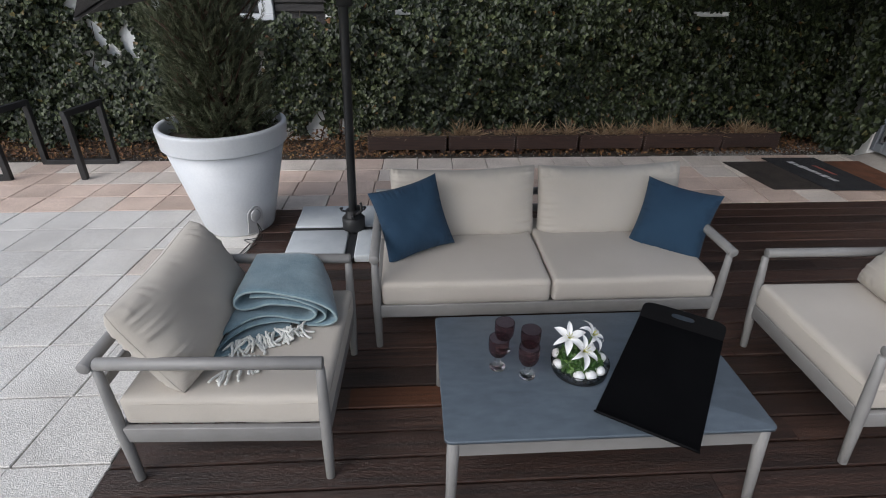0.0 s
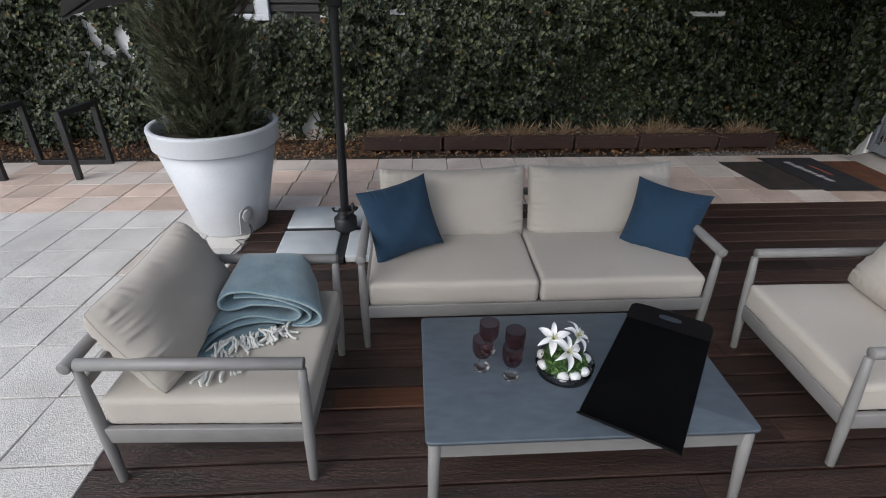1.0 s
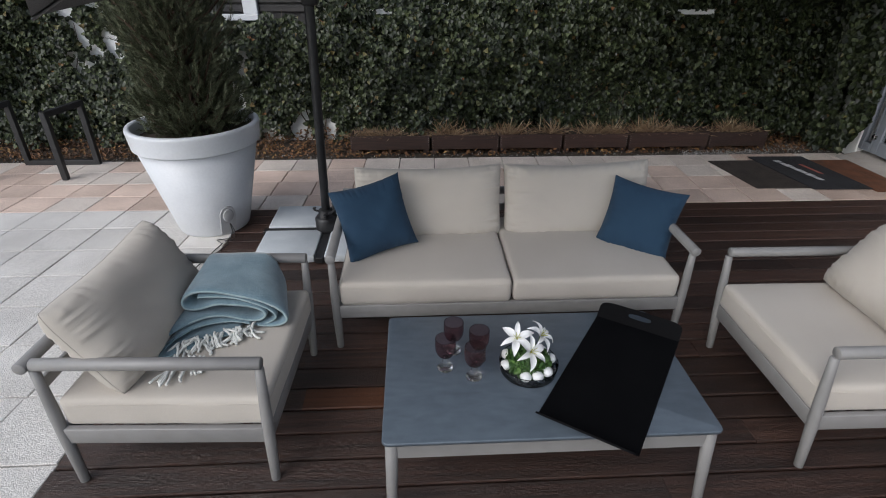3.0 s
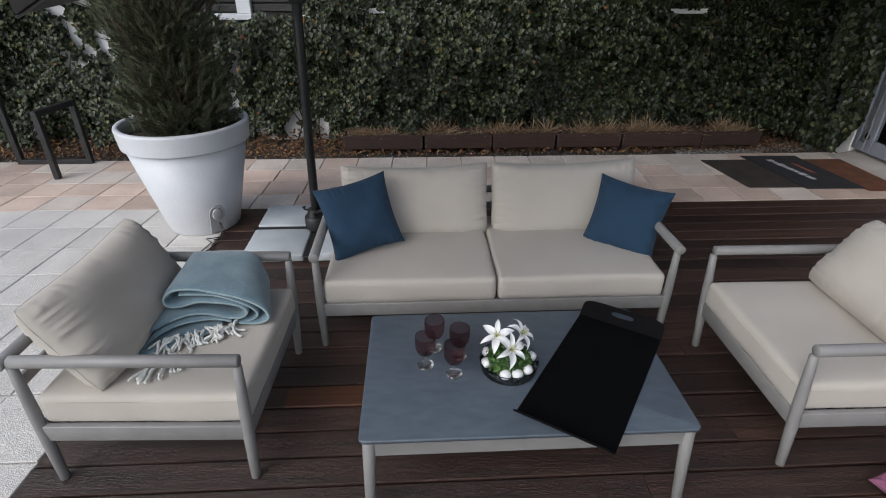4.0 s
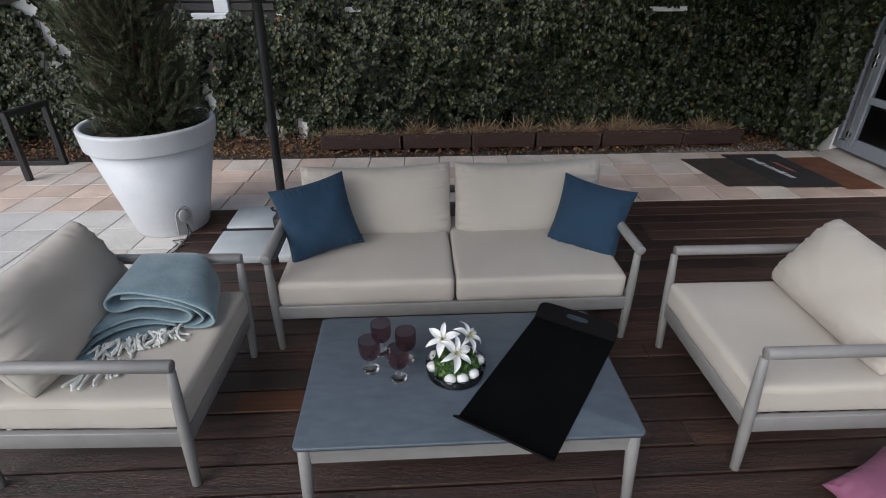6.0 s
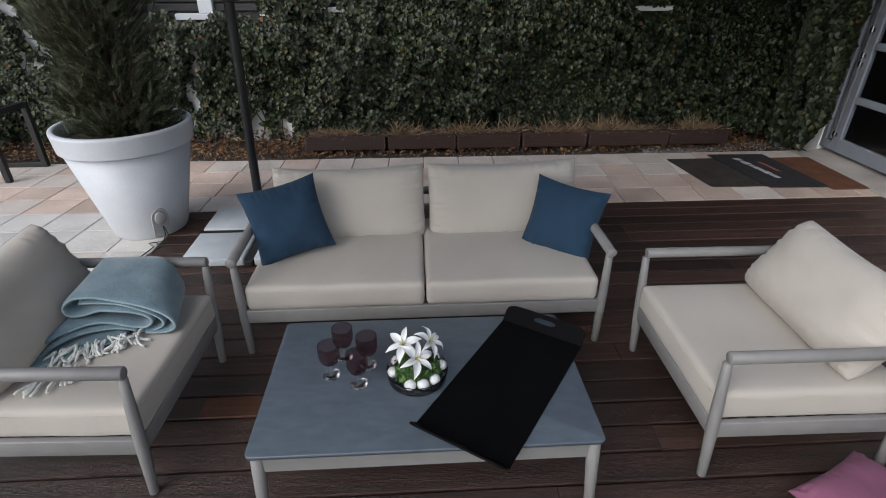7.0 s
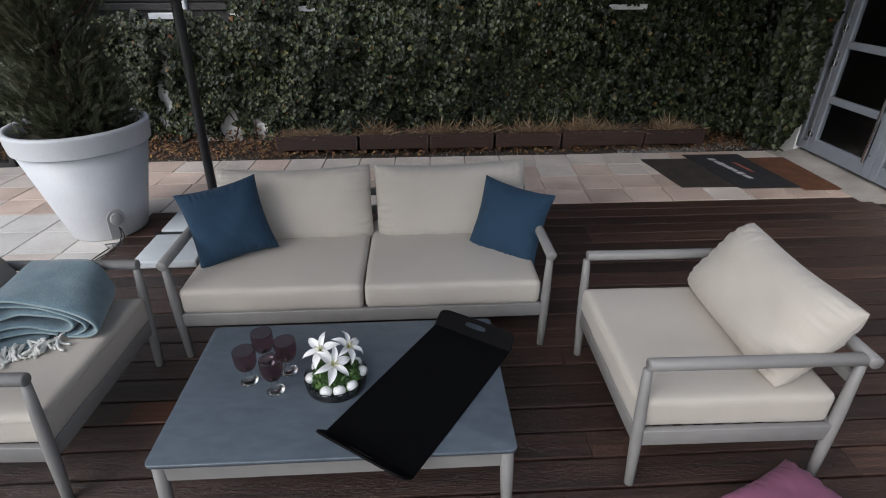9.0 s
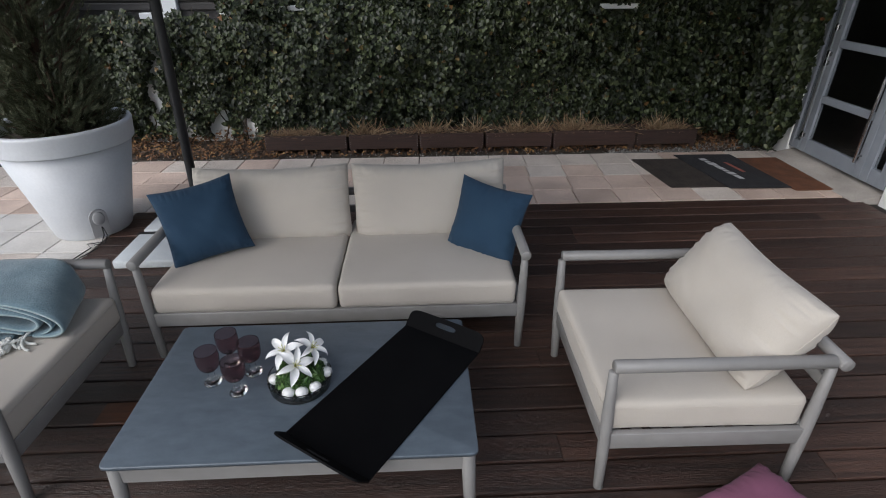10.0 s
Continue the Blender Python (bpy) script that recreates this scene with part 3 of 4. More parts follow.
tagged(link("ivy_stems", bm, M_STEM), "thin brown ivy stems climbing the wall", "stems", kind="stuff")

n = 11000
x = rng.uniform(-7.5, 5.15, n)
y = 5.74 + 0.66 * rng.random(n) ** 0.8
z = 0.0 + rng.random(n) ** 2 * 0.05 + np.maximum(0, y - 6.1) * 0.5 * rng.random(n)
litter = leaf_cloud("fallen_leaves", np.stack([x, y, z], 1), np.stack([rng.normal(0, 0.5, n), rng.normal(-0.3, 0.5, n), np.ones(n)], 1), rng.normal(0, 1, (n, 3)), rng.uniform(0.025, 0.058, n), M_LITTER, shape="plain")
tagged(litter, "brown and orange fallen leaves lying along the wall", "fallen leaves", kind="stuff")

n = 3600
x = np.where(rng.random(n) < 0.7, rng.uniform(3.3, 5.1, n), rng.uniform(-7.0, 5.1, n))
y = 5.705 + 0.16 * rng.random(n) ** 1.6 + np.where(x > 4.3, 0.25 * rng.random(n), 0)
grit = leaf_cloud("grit", np.stack([x, y, -0.006 + 0.012 * rng.random(n)], 1), rng.normal(0, 0.6, (n, 3)) + np.array([0, 0, 1.0]), rng.normal(0, 1, (n, 3)), rng.uniform(0.012, 0.030, n), M_GRIT, shape="plain")
tagged(grit, "loose grey gravel along the edge of the paving", "gravel", kind="stuff")

# ---- seating ----
def leg(parent, foot, top, r0, r1, r2):
    """A round leg: slim at the floor, fullest at the rail, drawn in under the arm."""
    bm = bmesh.new()
    a, b = Vector(foot), Vector(top)
    tube(bm, [a, a.lerp(b, 0.38), a.lerp(b, 0.62), a.lerp(b, 0.8), b], [r0, r1, r1, (r1 + r2) / 2, r2], 18, 0.2)
    l = part("leg", bm, M_GREY, parent)
    return l


def seat_frame(name, m, label, category, depth, width, tilt, group="", reach=0.03):
    """A lounge seat that faces its own +x: four round legs, two round arms, a back rail, four flat seat rails."""
    t = thing(name, m, label, category, group)
    hx, hy, za = depth / 2, width / 2, 0.578
    for sx, tx in ((hx, hx + 0.0), (-hx, -hx - 0.055)):
        for s in (-1, 1):
            leg(t, (sx, s * hy, 0), (tx, s * (hy + 0.004) + tilt, za - 0.02), 0.019, 0.0235, 0.018)
    for s in (-1, 1):
        y = s * (hy + 0.004) + tilt
        bm = bmesh.new()
        tube(bm, [(hx + reach, y, za), (-hx - 0.055, y, za)], 0.0255, 20, 0.12)
        part("armrest", bm, M_GREY, t)
    bm = bmesh.new()
    tube(bm, [(-hx - 0.083, -hy - 0.035 + tilt, za), (-hx - 0.083, hy + 0.035 + tilt, za)], 0.0255, 20, 0.12)
    part("back_rail", bm, M_GREY, t)
    k = tilt * 0.42
    for s in (-1, 1):
        y = s * hy + k
        part("side_rail", boxed((-hx - 0.01, y - 0.014, 0.204), (hx - 0.005, y + 0.014, 0.281), 0.004), M_GREY, t)
    part("front_rail", boxed((hx - 0.016, -hy + k, 0.204), (hx + 0.012, hy + k, 0.281), 0.004), M_GREY, t)
    part("rear_rail", boxed((-hx - 0.03, -hy + k, 0.204), (-hx - 0.002, hy + k, 0.281), 0.004), M_GREY, t)
    n = 9
    for i in range(n):
        x = -hx + 0.05 + (2 * hx - 0.1) * i / (n - 1)
        part("seat_slat", boxed((x - 0.02, -hy + 0.014 + k, 0.250), (x + 0.02, hy - 0.014 + k, 0.268), 0.003, 1), M_GREY, t, smooth=False)
    part("back_slat", boxed((-hx - 0.075, -hy + 0.02 + tilt * 0.8, 0.44), (-hx - 0.055, hy - 0.02 + tilt * 0.8, 0.49), 0.004), M_GREY, t)
    return t


def seat_cushion(m, w, d, h, label, group, seed):
    c = thing("seat_cushion", m, label, "cushion", group)
    part("cover", roundbox((w, d, h), 0.024, 44, 0.007, 0.004, seed), M_BEIGE, c)
    for z in (h / 2 - 0.026,):
        bm = bmesh.new()
        a, b, r = w / 2 + 0.001, d / 2 + 0.001, 0.05
        pts = []
        for cx, cy, s in ((a - r, b - r, 0), (-a + r, b - r, 90), (-a + r, -b + r, 180), (a - r, -b + r, 270)):
            for q in range(5):
                an = radians(s + q * 22.5)
                pts.append((cx + r * math.cos(an), cy + r * math.sin(an), z))
        tube(bm, pts + [pts[0]], 0.0014, 6, 0)
        part("piping", bm, M_SEAM, c)
    return c


def back_cushion(m, w, h, t, label, group, seed, crease=0.009, ease=0.02, full=6, power=0.44):
    c = thing("back_cushion", m, label, "cushion", group)
    part("cover", pillow(w, h, t, 64, 0.03, power, crease, seed, 0.022, ease, full), M_BEIGE, c)
    ring = []
    for k in range(96):
        f = k / 24 % 4
        q = 2 * (f % 1) - 1
        u, v = ((q, -1), (1, q), (-q, 1), (-1, -q))[int(f)]
        ring.append((w / 2 * u * (1 - 0.03 * (1 - v * v) - ease * v ** 4), 0, h / 2 * v * (1 - 0.03 * (1 - u * u) - ease * 1.5 * u ** 4) - 0.022 * (1 - u * u) * max(0, v)))
    bm = bmesh.new()
    tube(bm, ring + [ring[0]], 0.0018, 6, 0)
    part("piping", bm, M_SEAM, c)
    return c


TILT_Y = 0.062
LEFT, RIGHT = pose(-0.727, 2.035, 0, 0, 0, -2.2), pose(2.285, 1.975, 0, 0, 0, 179.2)
seat_frame("armchair", LEFT, "grey powder-coated aluminium armchair with round arms, beige cushions", "armchair", 0.795, 0.795, TILT_Y, "armchairs", 0.012)
seat_frame("armchair", RIGHT, "grey powder-coated aluminium armchair with round arms, beige cushions", "armchair", 0.755, 0.805, -TILT_Y, "armchairs", 0.002)
seat_cushion(LEFT @ pose(0.005, 0.030, 0.348), 0.815, 0.79, 0.142, "beige canvas box cushion on an armchair seat", "seat cushions", 1.0)
seat_cushion(RIGHT @ pose(0.005, -0.026, 0.348), 0.775, 0.79, 0.142, "beige canvas box cushion on an armchair seat", "seat cushions", 2.0)
back_cushion(LEFT @ pose(-0.255, 0.06, 0.61) @ pose(0, 0, 0, 0, -28, 0) @ pose(0, 0, 0, 0, 0, 90), 0.82, 0.465, 0.265, "plump beige canvas back cushion leaning on an armchair's back rail", "back cushions", 3.0, 0.010, 0.05, 4, 0.5)
back_cushion(RIGHT @ pose(-0.272, -0.05, 0.598) @ pose(0, 0, 0, 0, -36, 0) @ pose(0, 0, 0, 0, 0, 90), 0.785, 0.445, 0.26, "plump beige canvas back cushion leaning on an armchair's back rail", "back cushions", 4.0, 0.010, 0.045, 4, 0.5)

SOFA = pose(0.778, 2.875, 0, 0, 0, -90)
seat_frame("sofa", SOFA, "grey powder-coated aluminium two-seat sofa with round arms", "sofa", 0.785, 1.905, 0.0)
seat_cushion(pose(0.313, 2.875, 0.348), 0.925, 0.80, 0.142, "wide beige canvas box cushion on the sofa", "seat cushions", 5.0)
seat_cushion(pose(1.243, 2.875, 0.348), 0.915, 0.80, 0.142, "wide beige canvas box cushion on the sofa", "seat cushions", 6.0)
back_cushion(pose(0.345, 3.142, 0.594, -13, -0.6, 0.5), 0.915, 0.462, 0.19, "beige canvas back cushion leaning on the sofa's back rail", "back cushions", 7.0, 0.012)
back_cushion(pose(1.270, 3.142, 0.604, -12, -1.5, -0.8), 0.915, 0.470, 0.19, "beige canvas back cushion leaning on the sofa's back rail", "back cushions", 8.0, 0.011)


def scatter(m, size, mat, label, seed, thick=0.15):
    c = thing("throw_pillow", m, label, "pillow", "throw pillows")
    part("cover", pillow(size, size, thick, 48, 0.09, 0.60, 0.011, seed), mat, c)
    return c


scatter(pose(0.026, 2.865, 0.615, -24, 0, 22) @ pose(0, 0, 0, 0, -7, 0), 0.43, M_BLUE, "petrol blue throw pillow on the sofa's seat", 11)
scatter(pose(1.590, 2.870, 0.574, -20, 0, -33) @ pose(0, 0, 0, 0, 5, 0), 0.43, M_BLUE, "petrol blue throw pillow against the sofa's armrest", 12)
scatter(pose(2.455, 1.325, 0.078, 86, 0, 23.4), 0.44, M_PURPLE, "mauve throw pillow lying on the deck boards", 13)
zip_pull = part("zip_pull", boxed((-0.232, -0.012, 0.185), (-0.205, -0.004, 0.20), 0.002, 1), M_CHROME, scene.objects["throw_pillow.002"], "small steel zip pull", smooth=False)

# ---- coffee table ----
table = thing("coffee_table", pose(0, 0, 0), "low coffee table with a slate-grey top and grey metal legs", "coffee table")
part("tabletop", rounded_slab(0.124, 1.436, 1.397, 2.205, 0.379, 0.393, 0.025), M_TOP, table, "slate-grey textured top")
for a, b in (((0.16, 1.452, 0.296), (1.362, 1.472, 0.379)), ((0.16, 2.168, 0.296), (1.362, 2.188, 0.379)), ((0.140, 1.473, 0.296), (0.160, 2.167, 0.379)), ((1.362, 1.473, 0.296), (1.382, 2.167, 0.379))):
    part("apron", boxed(a, b, 0.003, 1), M_GREY, table, smooth=False)
for x, sx in ((0.160, -1), (1.362, 1)):
    for y, sy in ((1.470, -1), (2.170, 1)):
        bm = bmesh.new()
        tube(bm, [(x + 0.012 * sx, y - 0.03 + 0.012 * sy, 0), (x, y, 0.379)], [0.019, 0.026], 18, 0.15)
        part("leg", bm, M_GREY, table)

TT = 0.394

# ---- tray ----
tray = thing("serving_tray", pose(1.085, 1.752, TT) @ pose(0, 0, 0, 0, 0, 55.5), "long matt black serving tray with raised handle ends on the table", "tray")
part("base", boxed((-0.37, -0.19, 0.0), (0.37, 0.19, 0.007), 0.003, 1), M_TRAY, tray, smooth=False)
for s in (-1, 1):
    outer = [(x, max(0.0, z)) for x, z in superellipse(0.19, 0.085, 64, 7.0, 0, 0.0)]
    inner = superellipse(0.052, 0.0115, 64, 3.0, 0, 0.052)
    bm = ring_plate(outer, inner, 0.007)
    bmesh.ops.transform(bm, matrix=pose(s * 0.369, 0, 0.003, 0, s * 44, 0) @ pose(0, 0, 0, 0, 0, 90), verts=bm.verts)
    part("handle", bm, M_TRAY, tray, smooth=False)

# ---- goblets ----
def goblet(m):
    g = thing("goblet", m, "stemmed goblet with a smoky mauve bowl and clear foot", "wine glass", "goblets")
    part("bowl", lathe([(0.0, 0.066), (0.018, 0.068), (0.036, 0.080), (0.045, 0.102), (0.047, 0.132), (0.0458, 0.162), (0.0455, 0.1655), (0.0448, 0.1665), (0.0441, 0.1655), (0.0443, 0.162), (0.0455, 0.132), (0.0435, 0.103), (0.035, 0.083), (0.017, 0.0715), (0.0, 0.070)], 36), M_MAUVE, g, "smoky mauve glass bowl")
    part("stem", lathe([(0.0, 0.004), (0.012, 0.005), (0.011, 0.016), (0.015, 0.024), (0.011, 0.032), (0.015, 0.041), (0.011, 0.050), (0.013, 0.058), (0.012, 0.0655), (0.0, 0.0655)], 28), M_CLEAR, g, "clear beaded stem")
    part("foot", lathe([(0.0, 0.0), (0.036, 0.0), (0.037, 0.002), (0.014, 0.0038), (0.0, 0.0038)], 36), M_CLEAR, g, "clear round foot")
    return g


first = goblet(pose(0.377, 1.834, TT) @ Matrix.Scale(0.94, 4))
for x, y in ((0.419, 1.943), (0.524, 1.884), (0.494, 1.774)):
    copy_thing(first, pose(x, y, TT, 0, 0, 40 * x))

# ---- flower dish ----
FX, FY = 0.728, 1.806
dish = thing("glass_dish", pose(FX, FY, TT), "shallow round clear glass dish holding gravel, pebbles and lilies", "dish")
part("bowl", lathe([(0.0, 0.0), (0.112, 0.0), (0.119, 0.005), (0.1205, 0.010), (0.1238, 0.044), (0.1238, 0.047), (0.1225, 0.0485), (0.1212, 0.047), (0.121, 0.044), (0.1175, 0.012), (0.115, 0.009), (0.0, 0.007)], 56), M_CLEAR, dish, "clear glass bowl")
n = 900
a, r = rng.uniform(0, 6.283, n), 0.113 * np.sqrt(rng.random(n))
gravel = leaf_cloud("gravel", np.stack([FX + r * np.cos(a), FY + r * np.sin(a), TT + 0.010 + 0.008 * rng.random(n)], 1), rng.normal(0, 1, (n, 3)) + np.array([0, 0, 1.0]), rng.normal(0, 1, (n, 3)), rng.uniform(0.008, 0.015, n), M_GRAVEL, shape="plain")
tagged(gravel, "glossy black gravel in the glass dish", "gravel", kind="stuff")
for x, y in ((0.632, 1.800), (0.700, 1.722), (0.750, 1.724), (0.795, 1.750), (0.826, 1.832), (0.645, 1.868), (0.80, 1.885)):
    bm = bmesh.new()
    bmesh.ops.create_icosphere(bm, subdivisions=3, radius=0.0245)
    for v in bm.verts:
        v.co *= 1 + 0.05 * noise.noise(v.co * 30 + Vector((x * 20, y * 20, 0)))
        v.co.z *= 0.82
    peb = link("pebble", bm, M_STONE)
    peb.location = (x, y, TT + 0.034)
    tagged(peb, "smooth round white pebble in the glass dish", "pebble", "pebbles")

plant = thing("lily_arrangement", pose(FX, FY + 0.01, TT + 0.012), "three white artificial lilies in a cushion of green leaves", "flowers")
n = 1500
a, h = rng.uniform(0, 6.283, n), rng.random(n)
rad = 0.090 * np.sqrt(np.maximum(0.05, 1 - (h * 0.95) ** 2)) * rng.uniform(0.6, 1.12, n)
c = np.stack([rad * np.cos(a), rad * np.sin(a), 0.012 + 0.072 * h], 1)
leaf_cloud("greenery", c, c * np.array([1, 1, 0.6]) + rng.normal(0, 0.05, (n, 3)) + np.array([0, 0, 0.02]), rng.normal(0, 1, (n, 3)), rng.uniform(0.020, 0.036, n), M_MOSS, plant, "plain")


def lily(parent, m, size):
    bm = bmesh.new()
    for k in range(6):
        an = radians(60 * k + 20)
        tube(bm, [(0, 0, 0), (0.1 * size * math.cos(an), 0.1 * size * math.sin(an), 0.25 * size), (0.2 * size * math.cos(an), 0.2 * size * math.sin(an), 0.42 * size)], 0.0012, 6, 0)
    bmesh.ops.transform(bm, matrix=m, verts=bm.verts)
    f = part("lily", bm, M_STAMEN, parent, "white six-petalled lily with yellow-green stamens")
    for k in range(6):
        ang = radians(60 * k + (5 if k % 2 else 0))
        wid = 0.36 if k % 2 else 0.50
        bm = bmesh.new()
        rows = []
        for i in range(9):
            t = i / 8
            w = wid * size * math.sin(math.pi * min(1, 0.10 + 0.90 * t)) ** 0.8 * (1 - 0.35 * t)
            r, z = size * (0.05 + 0.95 * t), size * (0.55 * t - 0.62 * t ** 3)
            row = []
            for s in (-1, -0.5, 0, 0.5, 1):
                q = Vector((r, s * w / 2, z + 0.10 * size * s * s * (1 - t) - 0.03 * size * (1 - abs(s))))
                row.append(bm.verts.new(Matrix.Rotation(ang, 3, "Z") @ q + Vector((0, 0, 0.004 * (k % 2)))))
            rows.append(row)
        for p, q in zip(rows, rows[1:]):
            for s in range(4):
                bm.faces.new((p[s], p[s + 1], q[s + 1], q[s]))
        bmesh.ops.transform(bm, matrix=m, verts=bm.verts)
        part("petal", bm, M_PETAL, f)


lily(plant, pose(-0.052, 0.020, 0.130, 30, -14, 10), 0.078)
lily(plant, pose(-0.004, -0.034, 0.100, 44, 4, 35), 0.082)
lily(plant, pose(0.050, 0.032, 0.130, 40, 8, 60), 0.074)
bm = bmesh.new()
for p in ((-0.052, 0.020, 0.125), (-0.004, -0.034, 0.100), (0.050, 0.032, 0.130)):
    tube(bm, [(p[0] * 0.3, p[1] * 0.3, 0), (p[0], p[1], p[2])], 0.003, 8, 0)
part("stalks", bm, M_MOSS, plant, "green stalks")

# ---- folded blanket ----
def ribbon(bm, path, depth, thick, ny=16, seed=0.0, taper=0.30, lift=0.22):
    """A thick cloth that follows a row of (x, z, y of the front edge) points and runs back along y, narrowing and rising."""
    pts = [Vector((p[0], p[2], p[1])) for p in path]
    dense = []
    for i in range(len(pts) - 1):
        a, b, c, d = pts[max(i - 1, 0)], pts[i], pts[i + 1], pts[min(i + 2, len(pts) - 1)]
        for k in range(6):
            t = k / 6
            dense.append(0.5 * (2 * b + (c - a) * t + (2 * a - 5 * b + 4 * c - d) * t * t + (3 * b - a - 3 * c + d) * t ** 3))
    dense.append(pts[-1])
    rows = []
    for side in (1, -1):
        grid = []
        for i, p in enumerate(dense):
            d = dense[min(i + 1, len(dense) - 1)] - dense[max(i - 1, 0)]
            nrm = Vector((-d.z, 0, d.x)).normalized()
            row = []
            for j in range(ny + 1):
                t = j / ny
                soft = 1 - 0.55 * (abs(2 * t - 1) ** 10)
                y = p.y + (depth - p.y) * t + 0.006 * noise.noise(Vector((p.x * 7, p.z * 9, seed)))
                q = p + nrm * side * thick / 2 * soft
                w = noise.noise(Vector((p.x * 6, y * 6, p.z * 6 + seed))) * 0.007
                high = min(1.0, max(0.0, (p.z - 0.09) / 0.07))
                z = q.z * (1 + lift * t) * (1 - high) + (q.z + 0.85 * t * (0.222 - p.z)) * high
                row.append(bm.verts.new((q.x * (1 - taper * t * (1 - 0.35 * high)) + w, y, max(0.002, z + w * min(1, q.z * 20)))))
            grid.append(row)
        rows.append(grid)
    m = len(dense)
    for i in range(m - 1):
        for j in range(ny):
            a, b = rows
            bm.faces.new((a[i][j], a[i + 1][j], a[i + 1][j + 1], a[i][j + 1]))
            bm.faces.new((b[i][j + 1], b[i + 1][j + 1], b[i + 1][j], b[i][j]))
        for j in (0, ny):
            f = (rows[0][i][j], rows[1][i][j], rows[1][i + 1][j], rows[0][i + 1][j])
            bm.faces.new(f if j == 0 else f[::-1])
    for i in (0, m - 1):
        for j in range(ny):
            f = (rows[0][i][j], rows[0][i][j + 1], rows[1][i][j + 1], rows[1][i][j])
            bm.faces.new(f if i == 0 else f[::-1])
    bmesh.ops.recalc_face_normals(bm, faces=bm.faces)
    return bm


def two_tone(ob, mat, test):
    """A second cloth on the faces that the test picks."""
    ob.data.materials.append(mat)
    for p in ob.data.polygons:
        if test(p):
            p.material_index = 1


blanket = thing("blanket", pose(-0.605, 2.105, 0.424), "folded teal wool blanket with cream fringe on an armchair seat", "blanket")
SHEET = [(0.13, 0.016, 0.0), (0.22, 0.016, 0.0), (0.268, 0.042, 0.0), (0.258, 0.086, 0.0), (0.200, 0.128, 0.0), (0.100, 0.172, 0.0), (-0.024, 0.203, 0.0), (-0.126, 0.198, 0.0), (-0.176, 0.160, 0.0), (-0.168, 0.122, 0.0), (-0.11, 0.116, 0.0), (-0.024, 0.138, 0.0), (0.078, 0.130, 0.0), (0.150, 0.104, 0.0), (0.172, 0.072, 0.0), (0.140, 0.046, 0.0), (0.085, 0.052, 0.0), (0.0, 0.072, 0.0), (-0.10, 0.078, -0.02), (-0.185, 0.076, -0.10), (-0.245, 0.062, -0.180), (-0.274, 0.032, -0.235), (-0.245, 0.014, -0.235), (-0.1, 0.013, -0.14), (0.06, 0.013, -0.03)]
INNER = [(0.09, 0.016, 0.006), (0.16, 0.020, 0.006), (0.215, 0.048, 0.006), (0.205, 0.086, 0.006), (0.150, 0.126, 0.006), (0.06, 0.160, 0.006), (-0.04, 0.174, 0.006), (-0.11, 0.172, 0.006)]
UNDER = [(0.10, 0.030, -0.005), (0.0, 0.048, -0.01), (-0.10, 0.052, -0.04), (-0.175, 0.050, -0.115), (-0.218, 0.034, -0.180)]
folds = part("folds", ribbon(bmesh.new(), SHEET, 0.33, 0.022, 18, 1.0), M_WOOL, blanket)
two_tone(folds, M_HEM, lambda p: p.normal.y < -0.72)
for row, seed in ((INNER, 2.0), (UNDER, 3.0)):
    inner = part("inner_fold", ribbon(bmesh.new(), row, 0.28, 0.017, 14, seed), M_WOOL, blanket)
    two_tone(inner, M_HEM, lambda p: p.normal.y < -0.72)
bm = bmesh.new()
random.seed(5)
for k in range(50):
    f = k / 49
    x = -0.165 + 0.28 * f + random.gauss(0, 0.008)
    pts = [Vector((x, -0.125 + 0.115 * f + random.gauss(0, 0.012), random.uniform(0.018, 0.036)))]
    d = Vector((random.gauss(0.25, 0.5), -1, random.uniform(0.0, 0.4))).normalized()
    for q in range(8):
        d = (d + Vector((random.gauss(0.05, 0.5), random.gauss(-0.1, 0.3), -0.2 + random.gauss(0, 0.2)))).normalized()
        e = pts[-1] + d * random.uniform(0.010, 0.016)
        e.z = max(0.010, e.z)
        pts.append(e)
    tube(bm, pts, 0.0058, 6, 0.1)
for k in range(12):
    x = -0.17 + 0.12 * k / 11 + random.gauss(0, 0.006)
    pts = [Vector((x, -0.20 + random.gauss(0, 0.012), 0.014))]
    d = Vector((random.gauss(0.1, 0.25), -1, 0)).normalized()
    for q in range(8):
        d = (d + Vector((random.gauss(0.0, 0.22), -0.1, 0))).normalized()
        e = pts[-1] + d * random.uniform(0.016, 0.024) * (1.15 - 0.5 * k / 11)
        e.z = 0.011 + 0.004 * random.random()
        pts.append(e)
    tube(bm, pts, 0.0058, 6, 0.1)
part("fringe", bm, M_FRINGE, blanket, "cream twisted wool fringe")

# ---- white planter pot with conifer ----
PX, PY = -1.394, 4.135
pot = thing("planter_pot", pose(PX, PY, 0), "large round white plastic planter pot with a thick rim", "planter")
part("body", lathe([(0.0, 0.0), (0.262, 0.0), (0.272, 0.012), (0.432, 0.69), (0.40, 0.69), (0.40, 0.73), (0.0, 0.73)], 72), M_POT, pot)
part("rim", lathe([(0.434, 0.700), (0.450, 0.700), (0.455, 0.7005), (0.4562, 0.703), (0.4565, 0.708), (0.4688, 0.822), (0.470, 0.834), (0.465, 0.846), (0.440, 0.850), (0.428, 0.838), (0.415, 0.72), (0.434, 0.700)], 72), M_POT, pot)
part("potting_soil", lathe([(0.0, 0.765), (0.25, 0.76), (0.417, 0.75)], 40), M_SOIL, pot, "dark potting soil")
